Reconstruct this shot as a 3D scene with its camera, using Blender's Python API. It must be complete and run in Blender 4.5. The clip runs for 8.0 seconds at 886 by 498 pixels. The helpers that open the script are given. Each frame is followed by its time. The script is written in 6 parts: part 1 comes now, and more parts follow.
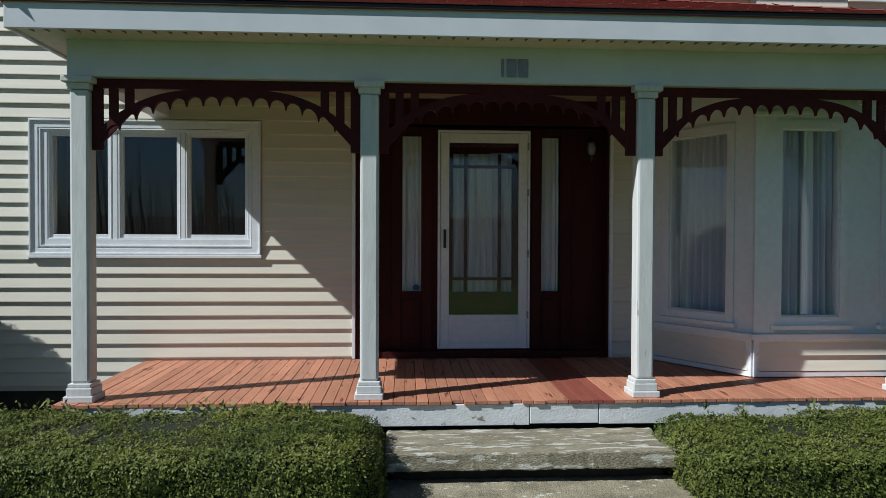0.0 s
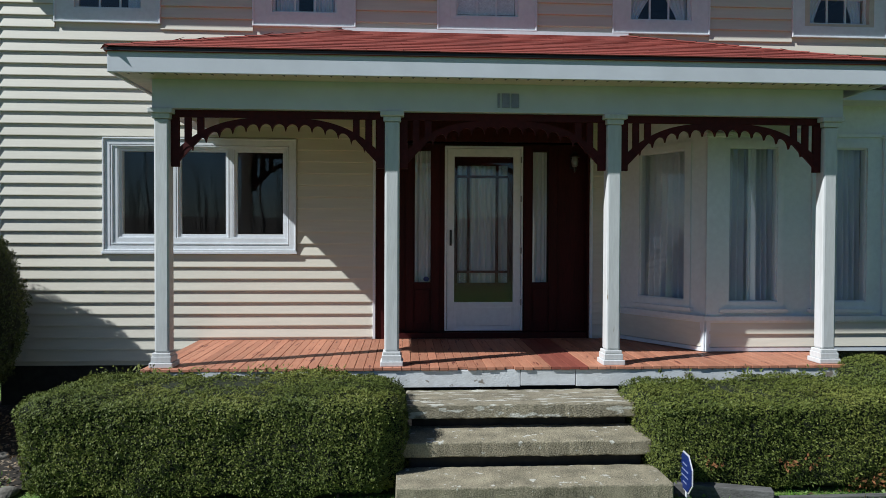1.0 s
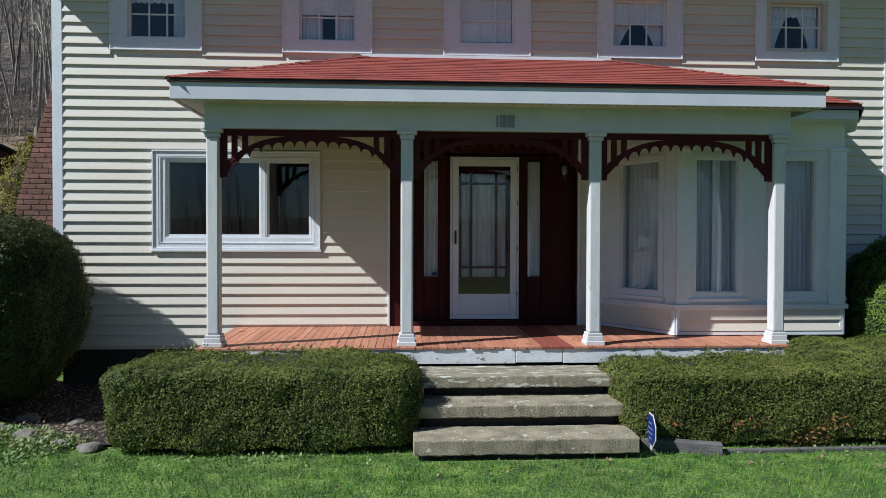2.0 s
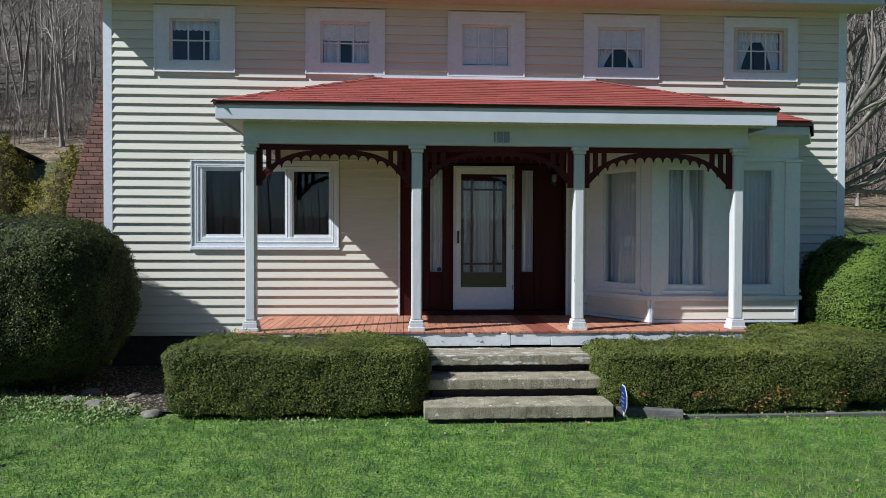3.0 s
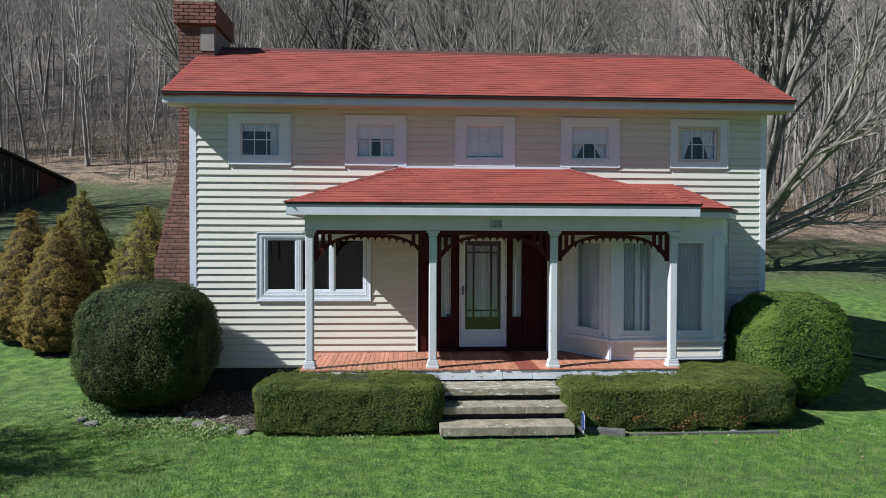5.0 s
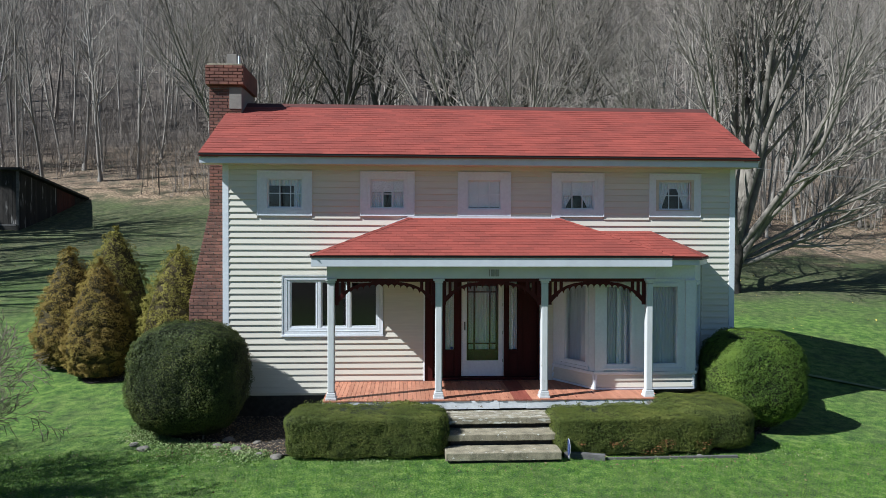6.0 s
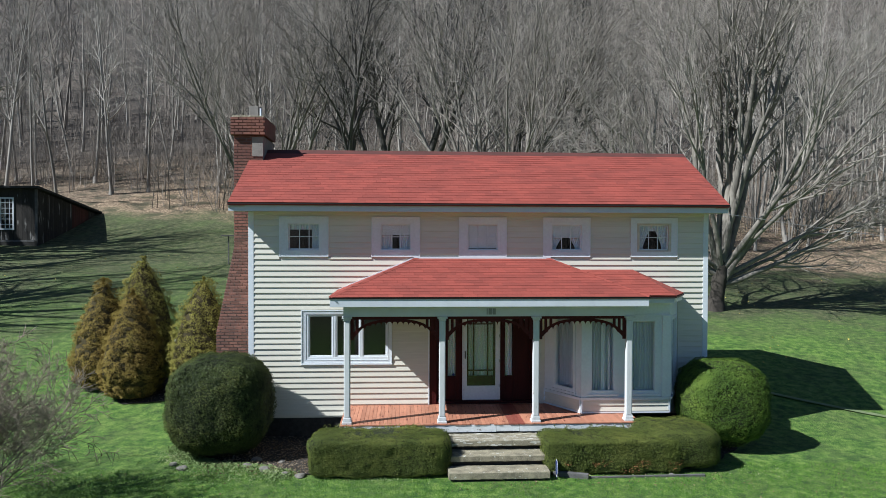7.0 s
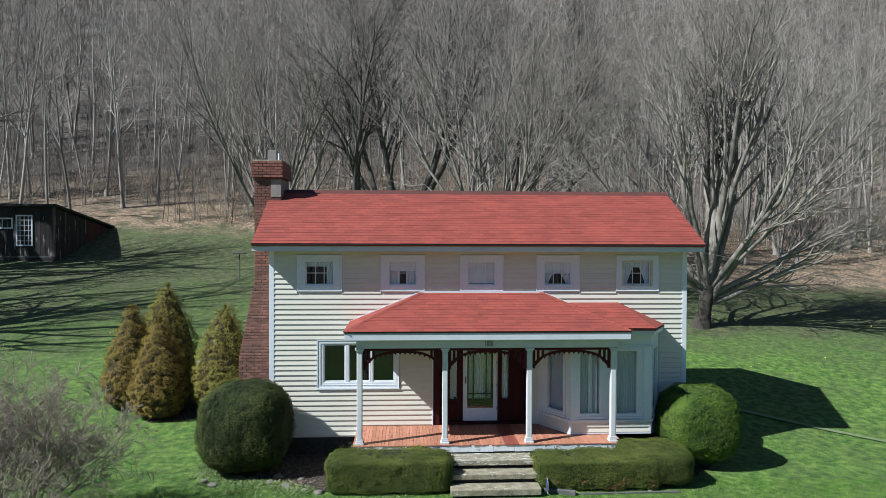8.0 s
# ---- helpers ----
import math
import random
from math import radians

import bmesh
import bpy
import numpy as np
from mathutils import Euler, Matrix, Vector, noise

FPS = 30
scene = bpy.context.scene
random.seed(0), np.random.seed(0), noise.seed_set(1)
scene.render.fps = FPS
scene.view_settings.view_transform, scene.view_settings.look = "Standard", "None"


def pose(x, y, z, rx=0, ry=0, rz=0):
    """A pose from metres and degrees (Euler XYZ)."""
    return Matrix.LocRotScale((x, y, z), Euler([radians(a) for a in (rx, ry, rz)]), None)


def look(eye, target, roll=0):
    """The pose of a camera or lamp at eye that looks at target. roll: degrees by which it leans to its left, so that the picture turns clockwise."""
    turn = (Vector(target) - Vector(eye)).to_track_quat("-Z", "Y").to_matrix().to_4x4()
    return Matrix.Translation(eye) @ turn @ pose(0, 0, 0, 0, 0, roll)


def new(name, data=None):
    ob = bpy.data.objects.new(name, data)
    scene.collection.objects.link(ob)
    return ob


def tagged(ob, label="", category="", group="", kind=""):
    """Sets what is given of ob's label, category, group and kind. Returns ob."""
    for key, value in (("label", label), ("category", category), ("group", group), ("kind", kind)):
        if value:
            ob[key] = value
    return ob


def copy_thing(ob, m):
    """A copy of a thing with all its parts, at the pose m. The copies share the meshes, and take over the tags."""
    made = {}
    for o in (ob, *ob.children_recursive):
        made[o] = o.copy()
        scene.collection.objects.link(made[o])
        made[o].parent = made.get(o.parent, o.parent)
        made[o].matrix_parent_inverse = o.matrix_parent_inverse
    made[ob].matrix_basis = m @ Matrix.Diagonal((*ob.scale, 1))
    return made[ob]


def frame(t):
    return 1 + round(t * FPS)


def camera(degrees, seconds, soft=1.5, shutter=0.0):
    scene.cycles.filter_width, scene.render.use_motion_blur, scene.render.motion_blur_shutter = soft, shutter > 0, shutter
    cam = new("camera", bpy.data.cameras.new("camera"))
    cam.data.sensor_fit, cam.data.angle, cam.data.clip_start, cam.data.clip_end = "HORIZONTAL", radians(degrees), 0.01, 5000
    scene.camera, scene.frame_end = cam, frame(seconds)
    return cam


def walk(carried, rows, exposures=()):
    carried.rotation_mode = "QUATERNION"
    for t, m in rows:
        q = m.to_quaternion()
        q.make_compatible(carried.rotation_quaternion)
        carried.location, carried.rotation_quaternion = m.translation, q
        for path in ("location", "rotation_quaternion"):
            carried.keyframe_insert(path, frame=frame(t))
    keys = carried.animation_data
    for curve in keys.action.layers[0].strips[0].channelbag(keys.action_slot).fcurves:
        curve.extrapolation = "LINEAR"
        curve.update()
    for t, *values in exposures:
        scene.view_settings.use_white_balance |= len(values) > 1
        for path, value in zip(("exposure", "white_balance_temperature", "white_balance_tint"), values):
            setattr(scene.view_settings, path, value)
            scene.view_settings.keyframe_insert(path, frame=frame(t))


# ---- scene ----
cam = camera(66.0, 8.0, soft=0.4)
# seconds, x, y, z in metres, yaw, pitch, roll in degrees
ROWS = [
    (0.0, -0.778, -6.536, 1.944, -3.22, -0.98, -0.21),
    (0.5, -0.836, -7.154, 1.939, -3.21, -0.95, -0.22),
    (1.0, -0.916, -7.747, 1.935, -3.21, -0.98, -0.22),
    (1.5, -0.987, -8.296, 1.933, -3.20, -0.98, -0.16),
    (3.0, -1.183, -9.998, 1.928, -3.24, -0.98, -0.18),
    (3.5, -1.252, -10.639, 1.961, -3.26, -1.10, -0.20),
    (4.0, -1.336, -11.323, 2.124, -3.26, -1.03, -0.13),
    (4.5, -1.415, -12.070, 2.515, -3.21, -1.03, -0.20),
    (6.0, -1.663, -14.434, 3.822, -3.16, -0.95, -0.16),
    (6.5, -1.752, -15.256, 4.284, -3.20, -0.99, -0.18),
    (7.0, -1.836, -16.064, 4.739, -3.22, -1.00, -0.17),
    (7.5, -1.929, -16.890, 5.206, -3.23, -1.02, -0.18),
    (8.0, -1.991, -17.676, 5.666, -3.20, -0.96, -0.20),
]
walk(cam, [(t, pose(x, y, z, 90 + pitch, roll, yaw)) for t, x, y, z, yaw, pitch, roll in ROWS], [(0.0, 0.06, 6050, 4), (1.5, 0.24, 5950, 7), (3.5, 0.39, 5900, 8), (8.0, 0.56, 5850, 5)])

# ---- world and sun ----
SUN = Vector((-1.0, -0.405, 1.0)).normalized()
world = bpy.data.worlds.new("sky")
scene.world = world
world.use_nodes = True
wn = world.node_tree
sky = wn.nodes.new("ShaderNodeTexSky")
sky.sky_type, sky.sun_disc = "NISHITA", False
sky.ozone_density, sky.dust_density = 6.5, 0.2
sky.sun_elevation, sky.sun_rotation = math.asin(SUN.z), math.atan2(SUN.x, SUN.y) % (2 * math.pi)
wn.links.new(sky.outputs[0], wn.nodes["Background"].inputs[0])
wn.nodes["Background"].inputs[1].default_value = 0.044
lamp = bpy.data.lights.new("sun", "SUN")
lamp.energy, lamp.angle, lamp.color = 5.0, radians(0.53), (1.0, 0.975, 0.94)
new("sun", lamp).matrix_world = look(SUN * 60, (0, 0, 0))


# ---- materials ----
def material(name, colour, second=None, rough=0.7, metal=0.0, grain=30.0, stain=2.0, bump=0.15, bump_scale=60.0,
             amount=0.5, spots=None, spot_scale=8.0, spot_size=0.62, per_piece=0.0, stretch=(1, 1, 1), per_island=False):
    """A painted or natural surface: two colours mixed by noise at two scales, optional worn spots, fine relief."""
    m = bpy.data.materials.new(name)
    m.use_nodes = True
    nt = m.node_tree
    n, l = nt.nodes, nt.links
    b = n["Principled BSDF"]
    b.inputs["Roughness"].default_value, b.inputs["Metallic"].default_value = rough, metal
    pos = n.new("ShaderNodeNewGeometry")
    mp = n.new("ShaderNodeMapping")
    mp.inputs["Scale"].default_value = stretch
    l.new(pos.outputs["Position"], mp.inputs["Vector"])

    def noise_at(scale, detail=4):
        t = n.new("ShaderNodeTexNoise")
        t.inputs["Scale"].default_value, t.inputs["Detail"].default_value = scale, detail
        l.new(mp.outputs[0], t.inputs["Vector"])
        return t.outputs["Fac"]

    def ramp(src, lo, hi):
        r = n.new("ShaderNodeMapRange")
        r.inputs["From Min"].default_value, r.inputs["From Max"].default_value = lo, hi
        l.new(src, r.inputs["Value"])
        return r.outputs[0]

    def mix(fac, a, c):
        x = n.new("ShaderNodeMix")
        x.data_type = "RGBA"
        for sock, v in ((x.inputs["A"], a), (x.inputs["B"], c)):
            if isinstance(v, tuple):
                sock.default_value = (*v, 1)
            else:
                l.new(v, sock)
        if isinstance(fac, float):
            x.inputs["Factor"].default_value = fac
        else:
            l.new(fac, x.inputs["Factor"])
        return x.outputs["Result"]

    second = second or tuple(c * 0.75 for c in colour)
    big, fine = noise_at(stain), noise_at(grain)
    add = n.new("ShaderNodeMath")
    add.operation = "ADD"
    l.new(big, add.inputs[0])
    l.new(fine, add.inputs[1])
    col = mix(ramp(add.outputs[0], 1.0 - amount * 0.5, 1.0 + amount * 0.5), colour, second)
    if spots:
        sp = noise_at(spot_scale, 6)
        col = mix(ramp(sp, spot_size, spot_size + 0.04), col, spots)
    if per_piece:
        src = n.new("ShaderNodeNewGeometry").outputs["Random Per Island"] if per_island else n.new("ShaderNodeObjectInfo").outputs["Random"]
        hsv = n.new("ShaderNodeHueSaturation")
        l.new(ramp(src, 0, 1), hsv.inputs["Value"])
        rr = n.new("ShaderNodeMapRange")
        rr.inputs["To Min"].default_value, rr.inputs["To Max"].default_value = 1 - per_piece, 1 + per_piece
        l.new(src, rr.inputs["Value"])
        l.new(rr.outputs[0], hsv.inputs["Value"])
        l.new(col, hsv.inputs["Color"])
        col = hsv.outputs[0]
    l.new(col, b.inputs["Base Color"])
    if bump:
        bp = n.new("ShaderNodeBump")
        bp.inputs["Strength"].default_value, bp.inputs["Distance"].default_value = bump, 0.01
        l.new(noise_at(bump_scale, 5), bp.inputs["Height"])
        l.new(bp.outputs[0], b.inputs["Normal"])
    return m


def foliage(name, a, b2, c3, rough=0.55):
    """Leaves: three greens varied leaf by leaf and in broad patches, slightly translucent."""
    m = bpy.data.materials.new(name)
    m.use_nodes = True
    n, l = m.node_tree.nodes, m.node_tree.links
    geo = n.new("ShaderNodeNewGeometry")
    r = n.new("ShaderNodeValToRGB")
    r.color_ramp.elements[0].color, r.color_ramp.elements[1].color = (*a, 1), (*c3, 1)
    e = r.color_ramp.elements.new(0.55)
    e.color = (*b2, 1)
    t = n.new("ShaderNodeTexNoise")
    t.inputs["Scale"].default_value = 1.7
    l.new(geo.outputs["Position"], t.inputs["Vector"])
    ad = n.new("ShaderNodeMath")
    ad.operation = "MULTIPLY_ADD"
    l.new(geo.outputs["Random Per Island"], ad.inputs[0])
    ad.inputs[1].default_value = 0.45
    sub = n.new("ShaderNodeMath")
    sub.operation = "MULTIPLY_ADD"
    l.new(t.outputs["Fac"], sub.inputs[0])
    sub.inputs[1].default_value, sub.inputs[2].default_value = 1.2, -0.33
    l.new(sub.outputs[0], ad.inputs[2])
    l.new(ad.outputs[0], r.inputs[0])
    p = n["Principled BSDF"]
    p.inputs["Roughness"].default_value, p.inputs["Specular IOR Level"].default_value = rough, 0.2
    l.new(r.outputs[0], p.inputs["Base Color"])
    tr = n.new("ShaderNodeBsdfTranslucent")
    l.new(r.outputs[0], tr.inputs[0])
    mx = n.new("ShaderNodeMixShader")
    mx.inputs[0].default_value = 0.09
    l.new(p.outputs[0], mx.inputs[1])
    l.new(tr.outputs[0], mx.inputs[2])
    l.new(mx.outputs[0], n["Material Output"].inputs[0])
    return m


def glass_material():
    m = bpy.data.materials.new("window_glass")
    m.use_nodes = True
    n, l = m.node_tree.nodes, m.node_tree.links
    tr, gl, fr, mx = (n.new(k) for k in ("ShaderNodeBsdfTransparent", "ShaderNodeBsdfGlossy", "ShaderNodeLayerWeight", "ShaderNodeMixShader"))
    tr.inputs[0].default_value = (0.98, 0.99, 0.99, 1)
    gl.inputs["Roughness"].default_value = 0.0
    fr.inputs["Blend"].default_value = 0.5
    pw, sc = n.new("ShaderNodeMath"), n.new("ShaderNodeMath")
    pw.operation, sc.operation = "POWER", "MULTIPLY_ADD"
    pw.inputs[1].default_value, sc.inputs[1].default_value, sc.inputs[2].default_value = 5.0, 0.90, 0.05
    l.new(fr.outputs["Facing"], pw.inputs[0])
    l.new(pw.outputs[0], sc.inputs[0])
    wob, bp, geo = n.new("ShaderNodeTexNoise"), n.new("ShaderNodeBump"), n.new("ShaderNodeNewGeometry")
    wob.inputs["Scale"].default_value = 1.3
    bp.inputs["Strength"].default_value, bp.inputs["Distance"].default_value = 0.10, 0.01
    l.new(geo.outputs["Position"], wob.inputs["Vector"])
    l.new(wob.outputs["Fac"], bp.inputs["Height"])
    l.new(bp.outputs[0], gl.inputs["Normal"])
    l.new(sc.outputs[0], mx.inputs[0])
    l.new(tr.outputs[0], mx.inputs[1])
    l.new(gl.outputs[0], mx.inputs[2])
    l.new(mx.outputs[0], n["Material Output"].inputs[0])
    return m


SIDING = material("vinyl_siding", (0.705, 0.665, 0.565), (0.64, 0.60, 0.505), rough=0.5, grain=9, stain=0.8, bump=0.06, bump_scale=120, per_piece=0.03, stretch=(0.25, 1, 3))
WHITE = material("white_paint", (0.77, 0.80, 0.83), (0.69, 0.715, 0.745), rough=0.5, grain=20, stain=1.5, bump=0.1, bump_scale=90)
WORN = material("worn_white_paint", (0.73, 0.75, 0.76), (0.61, 0.62, 0.62), rough=0.65, grain=14, stain=3, bump=0.3, bump_scale=50, spots=(0.24, 0.21, 0.17), spot_scale=6, spot_size=0.64, stretch=(1.2, 1.2, 1.6))
POSTWHITE = material("flaking_post_paint", (0.66, 0.665, 0.665), (0.56, 0.56, 0.555), rough=0.6, grain=16, stain=2.5, bump=0.12, bump_scale=40, spots=(0.30, 0.26, 0.21), spot_scale=9, spot_size=0.72, stretch=(2, 2, 0.35))
FASCIA = material("fascia_metal", (0.645, 0.665, 0.71), (0.575, 0.592, 0.63), rough=0.4, grain=4, stain=0.7, bump=0.25, bump_scale=2.5)
CEILING = material("aged_tan_boards", (0.36, 0.28, 0.19), (0.28, 0.21, 0.14), rough=0.6, grain=16, stain=2)
CREAM = material("cream_paint", (0.62, 0.56, 0.47), (0.53, 0.475, 0.39), rough=0.6, grain=16, stain=2)
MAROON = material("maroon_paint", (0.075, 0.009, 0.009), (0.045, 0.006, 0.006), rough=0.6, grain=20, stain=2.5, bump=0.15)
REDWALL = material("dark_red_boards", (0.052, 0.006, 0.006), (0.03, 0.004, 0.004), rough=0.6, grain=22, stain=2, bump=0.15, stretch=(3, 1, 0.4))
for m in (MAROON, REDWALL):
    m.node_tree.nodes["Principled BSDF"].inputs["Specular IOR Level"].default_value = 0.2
DECKDARK = material("fresh_maroon_deck_paint", (0.30, 0.09, 0.062), (0.23, 0.06, 0.042), rough=0.55, grain=16, stain=2.2, bump=0.2, per_piece=0.1, stretch=(5, 0.7, 1))
DECK = material("red_deck_paint", (0.50, 0.235, 0.145), (0.38, 0.145, 0.085), rough=0.6, grain=16, stain=2.2, bump=0.25, amount=0.8, spots=(0.16, 0.05, 0.035), spot_scale=5, spot_size=0.63, per_piece=0.14, stretch=(5, 0.7, 1))
SHINGLE = material("red_asphalt_shingle", (0.31, 0.062, 0.042), (0.215, 0.044, 0.032), rough=0.9, grain=140, stain=1.6, bump=0.5, bump_scale=260, amount=0.7, per_piece=0.13)
SHINGLE_J = material("red_asphalt_shingle_joined", (0.31, 0.062, 0.042), (0.215, 0.044, 0.032), rough=0.9, grain=140, stain=1.6, bump=0.5, bump_scale=260, amount=0.7, per_piece=0.13, per_island=True)
RIDGECAP = material("weathered_ridge_shingle", (0.12, 0.035, 0.028), (0.07, 0.025, 0.02), rough=0.9, grain=60, stain=2)
DRIP = material("dark_drip_edge", (0.03, 0.022, 0.022), rough=0.5)
BRICK = material("red_brick", (0.21, 0.095, 0.07), (0.115, 0.06, 0.048), rough=0.9, grain=40, stain=3, bump=0.5, bump_scale=90, per_piece=0.3)
MORTAR = material("mortar", (0.30, 0.27, 0.24), (0.2, 0.18, 0.16), rough=0.95, grain=60, stain=4, bump=0.4)
CONCRETE = material("exposed_concrete", (0.43, 0.375, 0.26), (0.13, 0.115, 0.078), rough=0.95, grain=95, stain=5, bump=1.0, bump_scale=120, amount=0.62, spots=(0.56, 0.54, 0.47), spot_scale=14, spot_size=0.635)
CONCRETE_PALE = material("flaking_painted_concrete", (0.42, 0.37, 0.265), (0.14, 0.122, 0.085), rough=0.95, grain=95, stain=5, bump=1.0, bump_scale=120, amount=0.62, spots=(0.58, 0.56, 0.49), spot_scale=11, spot_size=0.57, stretch=(0.5, 2.2, 1.6))
STONE = material("field_stone", (0.24, 0.22, 0.19), (0.11, 0.10, 0.085), rough=0.9, grain=25, stain=4, bump=0.5, bump_scale=40)
# stone taken down to near-black, with the shade under house and porch in it
FOUND = material("shade_dark_stone", (0.045, 0.041, 0.036), (0.025, 0.023, 0.02), rough=0.95, grain=12, stain=3, bump=0.5, bump_scale=20)
# near-black so that the colour itself carries the dark of unlit rooms
INNER = material("unlit_interior", (0.07, 0.07, 0.075), rough=0.9, bump=0)
CURTAIN = material("sheer_curtain", (0.86, 0.875, 0.93), (0.78, 0.80, 0.86), rough=0.9, grain=40, stain=2, bump=0.05)
SHEER = material("grey_sheer_curtain", (0.66, 0.69, 0.78), (0.55, 0.58, 0.67), rough=0.9, grain=40, stain=2, bump=0.05)
SHADE = material("roller_shade", (0.88, 0.89, 0.93), rough=0.8, bump=0)
BLACK = material("black_metal", (0.015, 0.015, 0.016), rough=0.4, bump=0)
GREY = material("grey_metal", (0.3, 0.31, 0.31), rough=0.4, metal=0.6, bump=0)
BLUE = material("blue_sign", (0.012, 0.03, 0.17), rough=0.4, bump=0)
SIGNBLUE = material("sign_pale_blue", (0.28, 0.33, 0.52), rough=0.4, bump=0)
SIGNWHITE = material("sign_white", (0.75, 0.75, 0.78), rough=0.4, bump=0)
BARN = material("weathered_barn_boards", (0.05, 0.043, 0.037), (0.02, 0.018, 0.016), rough=0.95, grain=18, stain=1.2, bump=0.4, bump_scale=30, amount=0.9, spots=(0.33, 0.31, 0.29), spot_scale=2.2, spot_size=0.6, stretch=(2.5, 2.5, 0.35), per_piece=0.3)
BARNRED = material("faded_red_boards", (0.11, 0.03, 0.022), (0.05, 0.022, 0.018), rough=0.95, grain=18, stain=1.5, stretch=(2.5, 2.5, 0.35), per_piece=0.2)
BARNROOF = material("dark_roll_roofing", (0.045, 0.043, 0.042), rough=0.95, grain=20, stain=1)
TIMBER = material("grey_timber", (0.15, 0.145, 0.14), (0.08, 0.076, 0.072), rough=0.9, grain=18, stain=3, bump=0.4, stretch=(0.4, 3, 3))
OLDBARK = material("dark_ridged_bark", (0.075, 0.062, 0.05), (0.02, 0.017, 0.014), rough=1, grain=9, stain=1.3, bump=1.0, bump_scale=11, amount=0.9, stretch=(1, 1, 0.25))
TWIGDARK = material("grey_brown_twigs", (0.32, 0.26, 0.20), (0.16, 0.125, 0.095), rough=0.95, grain=8, stain=1, bump=0)
TWIG = material("pale_twigs", (0.41, 0.365, 0.315), (0.12, 0.104, 0.088), rough=0.95, grain=5, stain=0.6, bump=0, amount=0.9)
BARK = material("grey_bark", (0.33, 0.295, 0.25), (0.075, 0.065, 0.055), rough=0.95, grain=7, stain=0.9, bump=0.8, bump_scale=14, amount=0.8, stretch=(1, 1, 0.3))
FARWOOD = material("distant_bark", (0.37, 0.32, 0.275), (0.095, 0.08, 0.067), rough=0.95, grain=1.2, stain=0.05, bump=0, amount=0.9, per_piece=0.3, per_island=True)
DARKBARK = material("dark_tree_bark", (0.13, 0.117, 0.104), (0.05, 0.045, 0.04), rough=0.95, grain=7, stain=0.9, bump=0.6, bump_scale=14, amount=0.8)
BARKFAR = material("woodland_bark", (0.43, 0.39, 0.34), (0.165, 0.148, 0.128), rough=0.95, grain=1.2, stain=0.12, bump=0, amount=0.9, per_piece=0.3, per_island=False)
# mulch with leaf debris, base darkened to stand in for the shrubs' shadow
MULCH = material("mulch_bed", (0.032, 0.025, 0.018), (0.012, 0.009, 0.007), rough=1, grain=40, stain=4, bump=0.9, bump_scale=45, amount=0.9, spots=(0.27, 0.21, 0.15), spot_scale=24, spot_size=0.58)
YEW = foliage("clipped_yew_leaves", (0.05, 0.075, 0.018), (0.13, 0.155, 0.033), (0.235, 0.24, 0.06))
YEWMID = foliage("green_yew_leaves", (0.045, 0.085, 0.013), (0.108, 0.175, 0.026), (0.21, 0.275, 0.05))
YEWDARK = foliage("dark_yew_leaves", (0.022, 0.034, 0.010), (0.060, 0.080, 0.02), (0.17, 0.18, 0.045))
SPRUCE = foliage("bronzed_spruce_needles", (0.15, 0.095, 0.025), (0.22, 0.157, 0.037), (0.27, 0.22, 0.05), rough=0.8)
SPRUCEGREEN = foliage("yellow_green_spruce_needles", (0.145, 0.12, 0.027), (0.22, 0.195, 0.041), (0.28, 0.262, 0.058), rough=0.8)
# core colours go near-black to stand in for shade deep in the foliage
YEWCORE = material("inner_yew_shade", (0.020, 0.027, 0.008), (0.007, 0.010, 0.003), rough=1, grain=70, stain=25, bump=1.0, bump_scale=80, amount=0.5)
SPRUCECORE = material("inner_spruce_shade", (0.07, 0.052, 0.016), (0.025, 0.02, 0.008), rough=1, grain=60, stain=20, bump=1.0, bump_scale=70, amount=0.5)
GRASSBLADE = foliage("grass_blades", (0.06, 0.155, 0.018), (0.115, 0.24, 0.028), (0.22, 0.31, 0.055), rough=0.6)
DRYLEAF = foliage("dry_leaves", (0.13, 0.085, 0.05), (0.24, 0.17, 0.10), (0.36, 0.28, 0.18), rough=0.8)
PALECOVER = foliage("pale_cover_leaves", (0.10, 0.16, 0.05), (0.20, 0.27, 0.10), (0.36, 0.38, 0.20), rough=0.6)
RUSTLEAF = foliage("rust_leaves", (0.12, 0.05, 0.02), (0.22, 0.10, 0.04), (0.30, 0.16, 0.07), rough=0.8)
YELLOW = material("dandelion_yellow", (0.6, 0.48, 0.1), rough=0.8, bump=0)
GLASS = glass_material()


